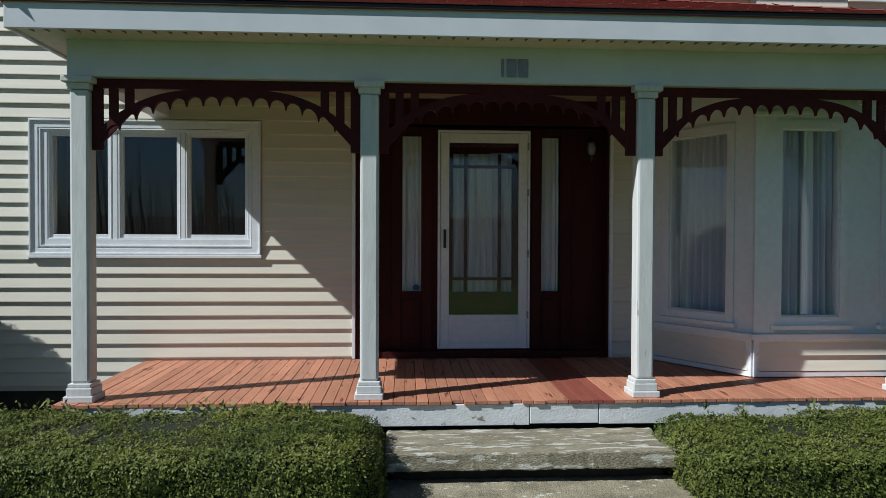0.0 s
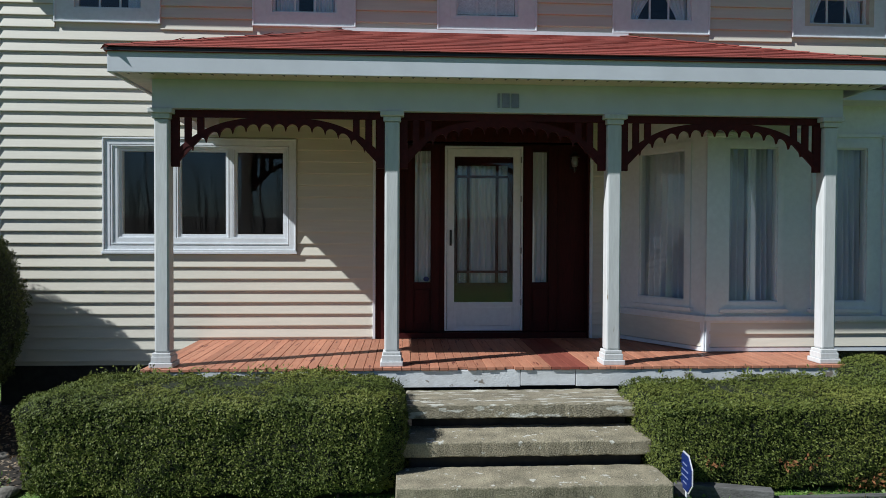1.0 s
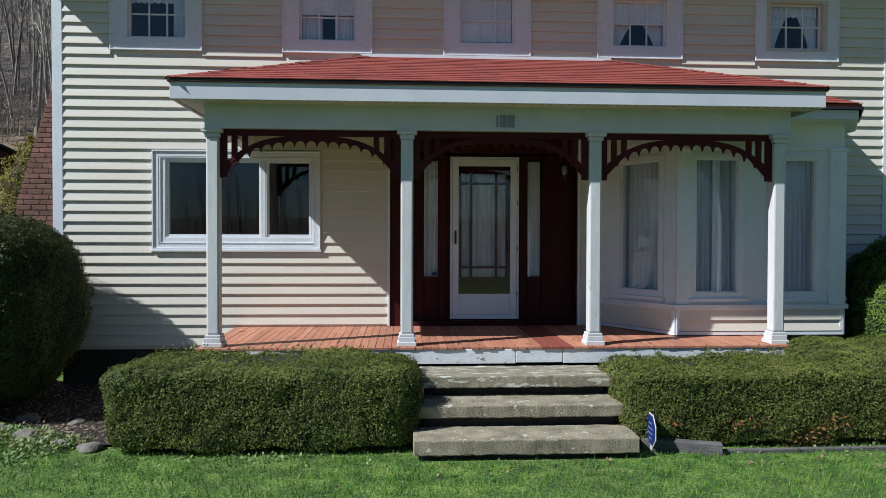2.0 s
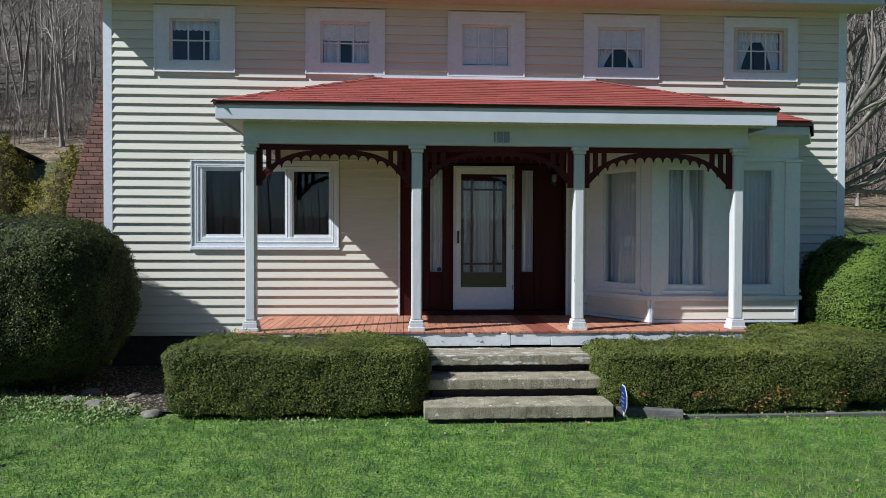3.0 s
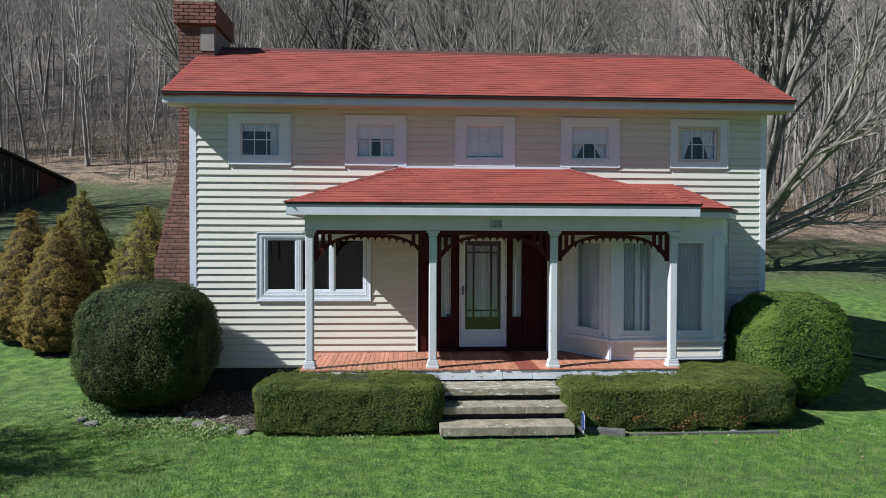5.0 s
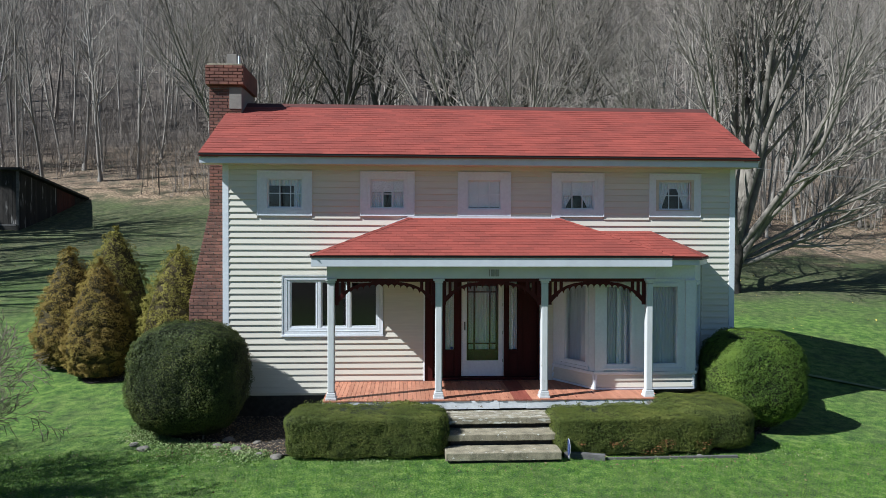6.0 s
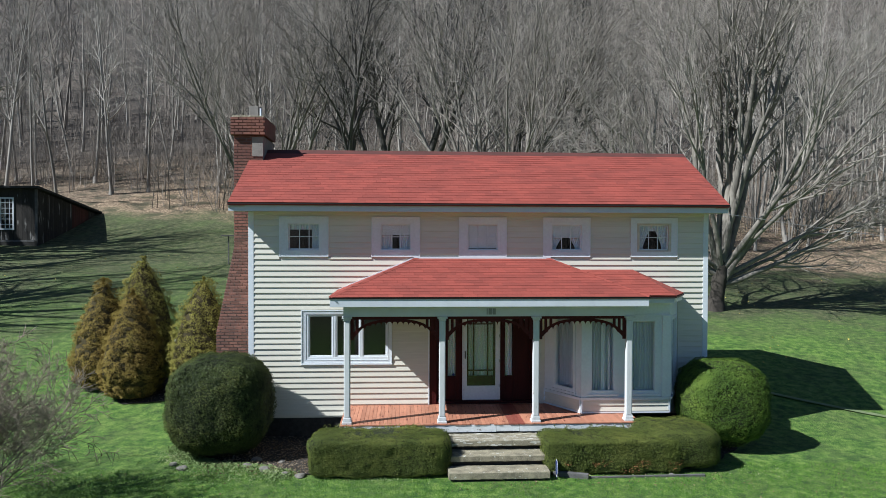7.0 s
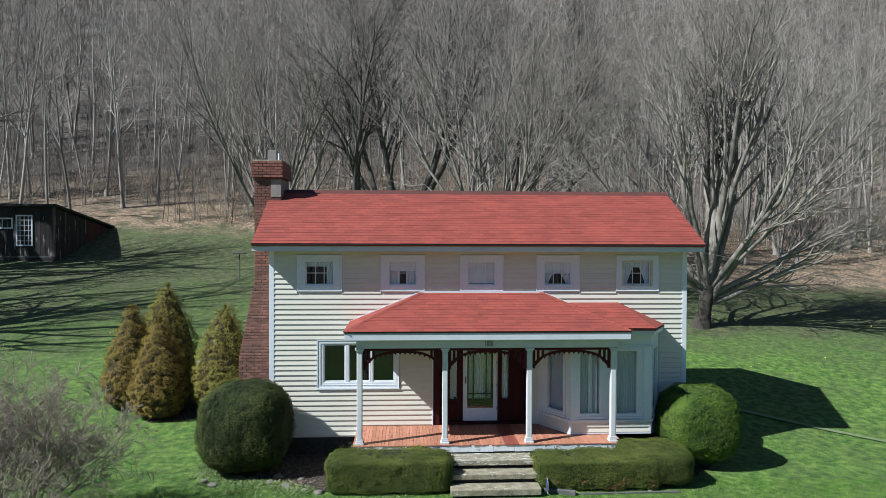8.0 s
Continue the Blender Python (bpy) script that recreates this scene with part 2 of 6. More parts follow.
# ---- mesh helpers ----
class Geo:
    """Collects vertices and faces in world metres."""

    def __init__(self):
        self.v, self.f = [], []

    def add(self, v, f):
        k = len(self.v)
        self.v += [tuple(p) for p in v]
        self.f += [tuple(i + k for i in q) for q in f]
        return self

    def box(self, x0, x1, y0, y1, z0, z1):
        return self.add([(x, y, z) for z in (z0, z1) for y in (y0, y1) for x in (x0, x1)],
                        [(0, 2, 3, 1), (4, 5, 7, 6), (0, 1, 5, 4), (2, 6, 7, 3), (0, 4, 6, 2), (1, 3, 7, 5)])

    def prism(self, poly, axis, a, b):
        """A polygon in the other two axes, drawn out along axis from a to b."""
        n = len(poly)
        put = {"x": lambda p, s: (s, p[0], p[1]), "y": lambda p, s: (p[0], s, p[1]), "z": lambda p, s: (p[0], p[1], s)}[axis]
        self.add([put(p, a) for p in poly] + [put(p, b) for p in poly],
                 [tuple(range(n))[::-1], tuple(range(n, 2 * n))] + [(i, (i + 1) % n, n + (i + 1) % n, n + i) for i in range(n)])
        return self

    def slab(self, top, down):
        """A flat polygon given by its upper corners, with thickness straight down."""
        n = len(top)
        low = [(x, y, z - down) for x, y, z in top]
        return self.add(list(top) + low, [tuple(range(n)), tuple(range(2 * n - 1, n - 1, -1))] + [(i, n + i, n + (i + 1) % n, (i + 1) % n) for i in range(n)])

    def tube(self, path, radii, sides=6, cap=True):
        k = len(self.v)
        n = len(path)
        for i, p in enumerate(path):
            p = Vector(p)
            d = (Vector(path[min(i + 1, n - 1)]) - Vector(path[max(i - 1, 0)])).normalized()
            u = d.orthogonal().normalized()
            w = d.cross(u)
            for s in range(sides):
                a = 2 * math.pi * s / sides
                q = p + (u * math.cos(a) + w * math.sin(a)) * radii[i]
                self.v.append((q.x, q.y, q.z))
        for i in range(n - 1):
            for s in range(sides):
                a, b = k + i * sides + s, k + i * sides + (s + 1) % sides
                self.f.append((a, b, b + sides, a + sides))
        if cap:
            self.f.append(tuple(range(k, k + sides))[::-1])
            self.f.append(tuple(range(k + (n - 1) * sides, k + n * sides)))
        return self

    def lathe(self, x, y, profile, sides=16):
        k = len(self.v)
        for r, z in profile:
            for s in range(sides):
                a = 2 * math.pi * s / sides
                self.v.append((x + r * math.cos(a), y + r * math.sin(a), z))
        for i in range(len(profile) - 1):
            for s in range(sides):
                a, b = k + i * sides + s, k + i * sides + (s + 1) % sides
                self.f.append((a, b, b + sides, a + sides))
        self.f.append(tuple(range(k, k + sides))[::-1])
        self.f.append(tuple(range(k + (len(profile) - 1) * sides, k + len(profile) * sides)))
        return self

    def mesh(self, name, mat, origin=(0, 0, 0), bevel=0.0, smooth=False):
        me = bpy.data.meshes.new(name)
        ox, oy, oz = origin
        me.from_pydata([(x - ox, y - oy, z - oz) for x, y, z in self.v], [], self.f)
        if bevel:
            bm = bmesh.new()
            bm.from_mesh(me)
            bmesh.ops.recalc_face_normals(bm, faces=bm.faces)
            edges = [e for e in bm.edges if len(e.link_faces) == 2 and e.calc_face_angle(0) > 0.5]
            bmesh.ops.bevel(bm, geom=edges, offset=bevel, segments=2, affect="EDGES", profile=0.5, clamp_overlap=True)
            bm.to_mesh(me)
            bm.free()
        if smooth:
            me.shade_smooth()
        me.materials.append(mat)
        return me


ORIGIN = {}


def thing(name, at, label, category, group="", kind=""):
    """A top-level thing: an Empty at its base."""
    ob = new(name)
    ob.location = at
    ob.empty_display_size = 0.2
    ORIGIN[ob.name] = Vector(at)
    return tagged(ob, label, category, group, kind)


def part(name, geo, mat, parent, label="", bevel=0.0, smooth=False, kind=""):
    o = ORIGIN[parent.name]
    ob = new(name, geo.mesh(name, mat, o, bevel, smooth))
    ob.parent = parent
    ORIGIN[ob.name] = o
    return tagged(ob, label, kind=kind)


def solo(name, geo, mat, label, category="", group="", kind="", at=(0, 0, 0), bevel=0.0, smooth=False):
    """A top-level thing that is one mesh."""
    ob = new(name, geo.mesh(name, mat, at, bevel, smooth))
    ob.location = at
    return tagged(ob, label, category, group, kind)


def piece(name, me, parent, at=(0, 0, 0), turn=None):
    """A repeated small piece that shares its mesh with others of its kind."""
    ob = new(name, me)
    ob.parent = parent
    m = Matrix.Translation(Vector(at) - ORIGIN[parent.name])
    ob.matrix_basis = m @ turn if turn else m
    return ob


def holed(g, x0, x1, z0, z1, y0, y1, holes, put=None):
    """One connected wall slab in x and z with rectangular openings (x0, x1, z0, z1) right through it."""
    put = put or (lambda x, y, z: (x, y, z))
    xs = sorted({x0, x1, *[min(max(v, x0), x1) for h in holes for v in h[:2]]})
    zs = sorted({z0, z1, *[min(max(v, z0), z1) for h in holes for v in h[2:]]})
    solid = {(i, j) for i in range(len(xs) - 1) for j in range(len(zs) - 1)
             if not any(h[0] < (xs[i] + xs[i + 1]) / 2 < h[1] and h[2] < (zs[j] + zs[j + 1]) / 2 < h[3] for h in holes)}
    index = {}

    def at(i, j, side):
        if (i, j, side) not in index:
            index[i, j, side] = len(g.v)
            g.v.append(put(xs[i], (y0, y1)[side], zs[j]))
        return index[i, j, side]

    for i, j in solid:
        g.f.append((at(i, j, 0), at(i + 1, j, 0), at(i + 1, j + 1, 0), at(i, j + 1, 0)))
        g.f.append((at(i, j + 1, 1), at(i + 1, j + 1, 1), at(i + 1, j, 1), at(i, j, 1)))
        for di, dj, p, q in ((-1, 0, (0, 1), (0, 0)), (1, 0, (1, 0), (1, 1)), (0, -1, (0, 0), (1, 0)), (0, 1, (1, 1), (0, 1))):
            if (i + di, j + dj) not in solid:
                p, q = (i + p[0], j + p[1]), (i + q[0], j + q[1])
                g.f.append((at(*q, 0), at(*p, 0), at(*p, 1), at(*q, 1)))
    return g


def frame_slab(x0, x1, z0, z1, y0, y1, left, right, top, bottom, put=None):
    """A rectangular frame of four members in one connected mesh."""
    return holed(Geo(), x0, x1, z0, z1, y0, y1, [(x0 + left, x1 - right, z0 + bottom, z1 - top)], put)


def ramp_up(y, start, soft):
    """Rises from 0 with slope 1 beyond start, rounded over soft metres."""
    k = (y - start) / soft
    return y - start if k > 30 else soft * math.log1p(math.exp(k))


def ground_z(x, y):
    y2 = min(y, 330)
    z = 0.172 * (ramp_up(y2, 0.8, 0.7) - ramp_up(-30, 0.8, 0.7)) * (1 - 0.012 * min(max(x, 0), 30))
    z += 0.12 * ramp_up(y2, 26, 3) + 0.24 * ramp_up(y2, 48, 6)
    z -= 0.02 * min(max(0.0, x - 3.5), 30) * (1 if y < 0 else max(0, 1 - y / 3))
    flat = math.exp(-((x / 10) ** 4 + ((y + 1) / 5.5) ** 4))
    hill = min(1, max(0, (abs(y) - 25) / 50))
    z += 0.045 * ramp_up(-max(y, -330), 62, 8)
    return z + (1 - flat) * (0.10 * noise.noise(Vector((x * 0.11, y * 0.11, 3))) + 1.6 * hill * noise.noise(Vector((x * 0.02, y * 0.02, 7))))


# ---- ground ----
def lawn_material():
    m = bpy.data.materials.new("lawn_and_leaf_litter")
    m.use_nodes = True
    n, l = m.node_tree.nodes, m.node_tree.links
    geo = n.new("ShaderNodeNewGeometry")

    def noise_at(scale, detail=5):
        t = n.new("ShaderNodeTexNoise")
        t.inputs["Scale"].default_value, t.inputs["Detail"].default_value = scale, detail
        l.new(geo.outputs["Position"], t.inputs["Vector"])
        return t.outputs["Fac"]

    def ramp(src, stops):
        r = n.new("ShaderNodeValToRGB")
        els = r.color_ramp.elements
        els[0].position, els[0].color = stops[0][0], (*stops[0][1], 1)
        els[1].position, els[1].color = stops[-1][0], (*stops[-1][1], 1)
        for p, c in stops[1:-1]:
            els.new(p).color = (*c, 1)
        l.new(src, r.inputs[0])
        return r.outputs[0]

    def mix(fac, a, b):
        x = n.new("ShaderNodeMix")
        x.data_type = "RGBA"
        l.new(fac, x.inputs["Factor"])
        l.new(a, x.inputs["A"])
        l.new(b, x.inputs["B"])
        return x.outputs["Result"]

    def math2(op, a, b):
        k = n.new("ShaderNodeMath")
        k.operation = op
        for s, v in zip(k.inputs, (a, b)):
            if isinstance(v, (int, float)):
                s.default_value = v
            else:
                l.new(v, s)
        return k.outputs[0]

    def span(src, lo, hi):
        r = n.new("ShaderNodeMapRange")
        r.inputs["From Min"].default_value, r.inputs["From Max"].default_value = lo, hi
        l.new(src, r.inputs["Value"])
        return r.outputs[0]

    grass = ramp(math2("ADD", math2("MULTIPLY", noise_at(30, 8), 0.5), math2("MULTIPLY", noise_at(4.5, 9), 0.5)), [(0.39, (0.022, 0.07, 0.006)), (0.5, (0.080, 0.172, 0.018)), (0.61, (0.20, 0.295, 0.055))])
    dry = ramp(math2("ADD", math2("MULTIPLY", noise_at(26, 8), 0.5), math2("MULTIPLY", noise_at(4, 9), 0.5)), [(0.34, (0.022, 0.034, 0.011)), (0.5, (0.07, 0.084, 0.03)), (0.68, (0.20, 0.19, 0.09))])
    litter = ramp(noise_at(9, 9), [(0.36, (0.045, 0.03, 0.02)), (0.5, (0.22, 0.15, 0.092)), (0.64, (0.54, 0.40, 0.26))])
    wood = ramp(math2("ADD", math2("MULTIPLY", noise_at(3, 9), 0.6), math2("MULTIPLY", noise_at(0.25, 6), 0.4)), [(0.36, (0.015, 0.012, 0.010)), (0.5, (0.062, 0.050, 0.040)), (0.64, (0.19, 0.152, 0.12))])
    # dark noise patches over the litter imitate the trees' shadows
    litter = mix(span(noise_at(0.9, 6), 0.48, 0.64), litter, ramp(noise_at(14, 8), [(0.35, (0.02, 0.018, 0.010)), (0.5, (0.07, 0.06, 0.03)), (0.66, (0.17, 0.14, 0.08))]))
    straw = ramp(noise_at(90, 3), [(0.0, (0.20, 0.19, 0.09)), (1.0, (0.42, 0.40, 0.22))])
    fleck = span(noise_at(38, 3), 0.60, 0.66)
    grass = mix(math2("MULTIPLY", fleck, 0.32), grass, straw)
    xyz = n.new("ShaderNodeSeparateXYZ")
    l.new(geo.outputs["Position"], xyz.inputs[0])
    # the lawn thins up the slope; leaf litter begins at the edge of the wood
    patch = span(math2("ADD", noise_at(0.55), math2("MULTIPLY", noise_at(3.5), 0.5)), 0.66, 0.92)
    up = span(math2("SUBTRACT", xyz.outputs["Y"], math2("MULTIPLY", xyz.outputs["X"], 0.35)), 6, 26)
    # thin dry ground round the old maple
    tree = math2("MULTIPLY", span(math2("ADD", xyz.outputs["Y"], math2("MULTIPLY", noise_at(0.7), 5)), 10.0, 15.0), span(xyz.outputs["X"], 4, 8))
    dryness = math2("MINIMUM", math2("ADD", math2("MULTIPLY", patch, 0.38), math2("MAXIMUM", math2("MULTIPLY", up, 0.85), math2("MULTIPLY", tree, 0.8))), 1.0)
    lawn = mix(dryness, grass, dry)
    edge = math2("SUBTRACT", xyz.outputs["Y"], math2("SUBTRACT", 31, math2("MULTIPLY", span(xyz.outputs["X"], -4, 14), 10)))
    edge = math2("ADD", edge, math2("MULTIPLY", math2("SUBTRACT", noise_at(0.35), 0.5), 9))
    col = mix(span(edge, -1.5, 2), lawn, litter)
    col = mix(span(math2("ADD", xyz.outputs["Y"], math2("SUBTRACT", math2("MULTIPLY", noise_at(0.12), 20), math2("MULTIPLY", xyz.outputs["X"], 0.22))), 50, 66), col, wood)
    # unseen ground in front takes dry-grass colours, to cut green bounce and reflections
    col = mix(span(math2("ADD", xyz.outputs["Y"], math2("MULTIPLY", noise_at(0.5), 8)), -8.0, -18.0), col, dry)
    # the wooded rise across the valley
    col = mix(span(xyz.outputs["Y"], -24, -32), col, wood)
    b = n["Principled BSDF"]
    b.inputs["Roughness"].default_value = 0.95
    l.new(col, b.inputs["Base Color"])
    bp = n.new("ShaderNodeBump")
    bp.inputs["Strength"].default_value, bp.inputs["Distance"].default_value = 0.9, 0.05
    l.new(noise_at(45, 8), bp.inputs["Height"])
    l.new(bp.outputs[0], b.inputs["Normal"])
    return m


def graded(lo, hi, fine_lo, fine_hi, step):
    out, v = [], fine_lo
    while v <= fine_hi:
        out.append(v)
        v += step
    s, v = step, fine_hi
    while v < hi:
        s *= 1.18
        v += s
        out.append(min(v, hi))
    s, v = step, fine_lo
    while v > lo:
        s *= 1.18
        v -= s
        out.insert(0, max(v, lo))
    return out


gx, gy = graded(-900, 900, -32, 34, 0.8), graded(-900, 1000, -12, 60, 0.8)
g = Geo()
g.v = [(x, y, ground_z(x, y)) for y in gy for x in gx]
w = len(gx)
g.f = [(j * w + i, j * w + i + 1, (j + 1) * w + i + 1, (j + 1) * w + i) for j in range(len(gy) - 1) for i in range(w - 1)]
LAWN = lawn_material()
solo("ground", g, LAWN, "green spring lawn rising into a leaf-strewn hillside", "ground", kind="structure", smooth=True)

# ---- the house ----
HX0, HX1, HY1 = -5.43, 5.44, 4.4
EAVE, RIDGE, FLOOR = 5.34, 7.0, 0.78
UPPER = [(-4.745, -3.61), (-2.607, -1.472), (-0.557, 0.573), (1.449, 2.582), (3.565, 4.70)]
UZ0, UZ1 = 4.25, 5.21
house = thing("house", (0, 0, 0), "two-storey white clapboard farmhouse with a red shingle roof", "house")
upper_open = [(a + 0.20, b - 0.20, UZ0 + 0.17, UZ1 - 0.16) for a, b in UPPER]
PIC = (-4.07, -2.25, 1.93, 2.90)
RED = (-1.243, 1.205, FLOOR - 0.02, 3.02)
BAYHOLE = (1.62, 4.58, 1.20, 2.98)
front = Geo()
holed(front, HX0, HX1, 0.5, EAVE + 0.1, 0.0, 0.14, upper_open + [PIC, RED, BAYHOLE])
front_wall = part("front_wall", front, SIDING, house, "cream-white clapboard wall")
g = Geo().box(HX0, HX0 + 0.14, 0.14, HY1, 0.5, EAVE + 0.1).prism([(0.0, EAVE + 0.1), (HY1, EAVE + 0.1), (2.2, RIDGE - 0.08)], "x", HX0, HX0 + 0.14)
part("side_wall", g, SIDING, house)
g = Geo().box(HX1 - 0.14, HX1, 0.14, HY1, 0.5, EAVE + 0.1).prism([(0.0, EAVE + 0.1), (HY1, EAVE + 0.1), (2.2, RIDGE - 0.08)], "x", HX1 - 0.14, HX1)
part("side_wall", g, SIDING, house)
part("back_wall", Geo().box(HX0 + 0.14, HX1 - 0.14, HY1 - 0.14, HY1, 0.5, EAVE + 0.1), SIDING, house)
part("foundation", Geo().box(HX0 + 0.05, HX1 - 0.05, 0.05, HY1 - 0.05, -0.3, 0.5), FOUND, house, "stone foundation, coloured near-black for shade")
# unseen rooms, added in near-black to keep the panes dark
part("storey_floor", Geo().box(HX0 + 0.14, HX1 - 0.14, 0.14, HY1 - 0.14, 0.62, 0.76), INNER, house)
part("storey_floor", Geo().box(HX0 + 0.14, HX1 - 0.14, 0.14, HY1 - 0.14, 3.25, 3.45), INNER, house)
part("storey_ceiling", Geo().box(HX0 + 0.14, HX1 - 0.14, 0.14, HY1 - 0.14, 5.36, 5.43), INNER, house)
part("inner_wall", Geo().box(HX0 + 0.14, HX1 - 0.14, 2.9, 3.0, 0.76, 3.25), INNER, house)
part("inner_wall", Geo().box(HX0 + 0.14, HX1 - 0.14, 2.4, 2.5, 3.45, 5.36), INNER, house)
for x in (HX0, HX1):
    s = -1 if x < 0 else 1
    part("corner_board", Geo().box(min(x - s * 0.10, x + s * 0.025), max(x - s * 0.10, x + s * 0.025), -0.03, 0.10, 0.52, EAVE), WHITE, house, "white corner board", bevel=0.004)

# main roof: two slopes, boxed eaves, gutter-like fascia
RX0, RX1, RY0, EZ = -5.80, 5.75, -0.50, 5.505
roof = Geo()
for sgn in (1, -1):
    ye, yr = (RY0, 2.2) if sgn > 0 else (HY1 + 0.45, 2.2)
    roof.slab([(RX0, ye, EZ), (RX1, ye, EZ), (RX1, yr, RIDGE), (RX0, yr, RIDGE)][::sgn], 0.06)
main_roof = part("roof", roof, SHINGLE_J, house, "red asphalt shingle roof")
part("drip_edge", Geo().box(RX0 - 0.01, RX1 + 0.01, RY0 - 0.015, RY0 + 0.10, EZ - 0.03, EZ + 0.004), DRIP, house)
part("fascia", Geo().box(RX0, RX1, RY0 + 0.052, RY0 + 0.075, EZ - 0.19, EZ - 0.03), FASCIA, house, "pale wavy metal fascia", bevel=0.004)
part("soffit", Geo().box(RX0, RX1, RY0 + 0.075, -0.002, EZ - 0.185, EZ - 0.165), CREAM, house, "cream soffit")
part("frieze_board", Geo().box(HX0 + 0.1, HX1 - 0.1, -0.033, -0.002, 5.24, EZ - 0.185), SIDING, house)
for x0, x1 in ((RX0, RX0 + 0.03), (RX1 - 0.03, RX1)):
    g = Geo().prism([(RY0 + 0.08, EZ - 0.16), (2.2, RIDGE - 0.20), (2.2, RIDGE - 0.06), (RY0, EZ - 0.06)], "x", x0, x1)
    part("rake_board", g, FASCIA, house)
    g = Geo().prism([(HY1 + 0.45, EZ - 0.20), (2.2, RIDGE - 0.20), (2.2, RIDGE - 0.06), (HY1 + 0.45, EZ - 0.06)], "x", x0, x1)
    part("rake_board", g, FASCIA, house)
for x0, x1 in ((RX0, HX0), (HX1, RX1)):
    part("soffit", Geo().slab([(x0, RY0 + 0.03, EZ - 0.07), (x1, RY0 + 0.03, EZ - 0.07), (x1, 2.2, RIDGE - 0.07), (x0, 2.2, RIDGE - 0.07)], 0.02), CREAM, house)
part("ridge_cap", Geo().prism([(2.03, RIDGE - 0.085), (2.2, RIDGE + 0.03), (2.37, RIDGE - 0.085), (2.2, RIDGE)], "x", RX0, RX1), RIDGECAP, house, "dark weathered ridge cap")

# upper windows: wide casing, deep reveal, sash with muntins, pane, and what hangs behind
def upper_window(k, a, b):
    win = part("window", frame_slab(a, b, UZ0 + 0.025, UZ1, -0.034, 0.0, 0.15, 0.15, 0.13, 0.13), WHITE, house, "small upper window with a wide white casing", bevel=0.003)
    part("casing_edge", frame_slab(a - 0.004, b + 0.004, UZ0 + 0.021, UZ1 + 0.004, -0.047, -0.0345, 0.02, 0.02, 0.02, 0.02), WHITE, win, bevel=0.004)
    x0, x1, z0, z1 = a + 0.20, b - 0.20, UZ0 + 0.17, UZ1 - 0.16
    part("reveal", frame_slab(x0 - 0.05, x1 + 0.05, z0 - 0.04, z1 + 0.03, -0.030, 0.06, 0.06, 0.06, 0.04, 0.055), CREAM if k == 4 else WHITE, win)
    part("sash", frame_slab(x0, x1, z0, z1, 0.03, 0.06, 0.035, 0.035, 0.03, 0.045), WHITE, win, bevel=0.002)
    w, h = x1 - x0 - 0.07, z1 - z0 - 0.075
    for i in (1, 2):
        part("muntin", Geo().box(x0 + 0.035 + w * i / 3 - 0.009, x0 + 0.035 + w * i / 3 + 0.009, 0.036, 0.056, z0 + 0.045, z1 - 0.03), WHITE, win)
    zc = z0 + 0.045 + h * 0.5
    part("muntin", Geo().box(x0 + 0.035, x1 - 0.035, 0.034, 0.053, zc - 0.009, zc + 0.009), WHITE, win)
    pane = part("pane", Geo().box(x0 + 0.03, x1 - 0.03, 0.044, 0.048, z0 + 0.04, z1 - 0.025), GLASS, win)
    pane.visible_shadow = False


for k, (a, b) in enumerate(UPPER):
    upper_window(k, a, b)


def drape(x0, x1, y, z0, z1, folds, depth=0.025, lean=None, edge=None, cols=60, rows=10):
    """A hanging cloth with soft folds; lean(u, v) shifts it sideways, edge(u) lifts its hem."""
    g = Geo()
    for j in range(rows + 1):
        v = j / rows
        for i in range(cols + 1):
            u = i / cols
            zz0 = z0 + (edge(u) if edge else 0)
            x = x0 + (x1 - x0) * u + (lean(u, v) if lean else 0)
            yy = y + depth * math.sin(u * folds * 2 * math.pi + 0.9 * math.sin(u * 7 + v * 1.3)) * (0.5 + 0.5 * (1 - v))
            g.v.append((x, yy, zz0 + (z1 - zz0) * v))
    c = cols + 1
    g.f = [(j * c + i, j * c + i + 1, (j + 1) * c + i + 1, (j + 1) * c + i) for j in range(rows) for i in range(cols)]
    n = len(g.v)
    g.v += [(x, yy + 0.003, z) for x, yy, z in g.v]
    g.f += [tuple(i + n for i in q[::-1]) for q in g.f[:]]
    return g


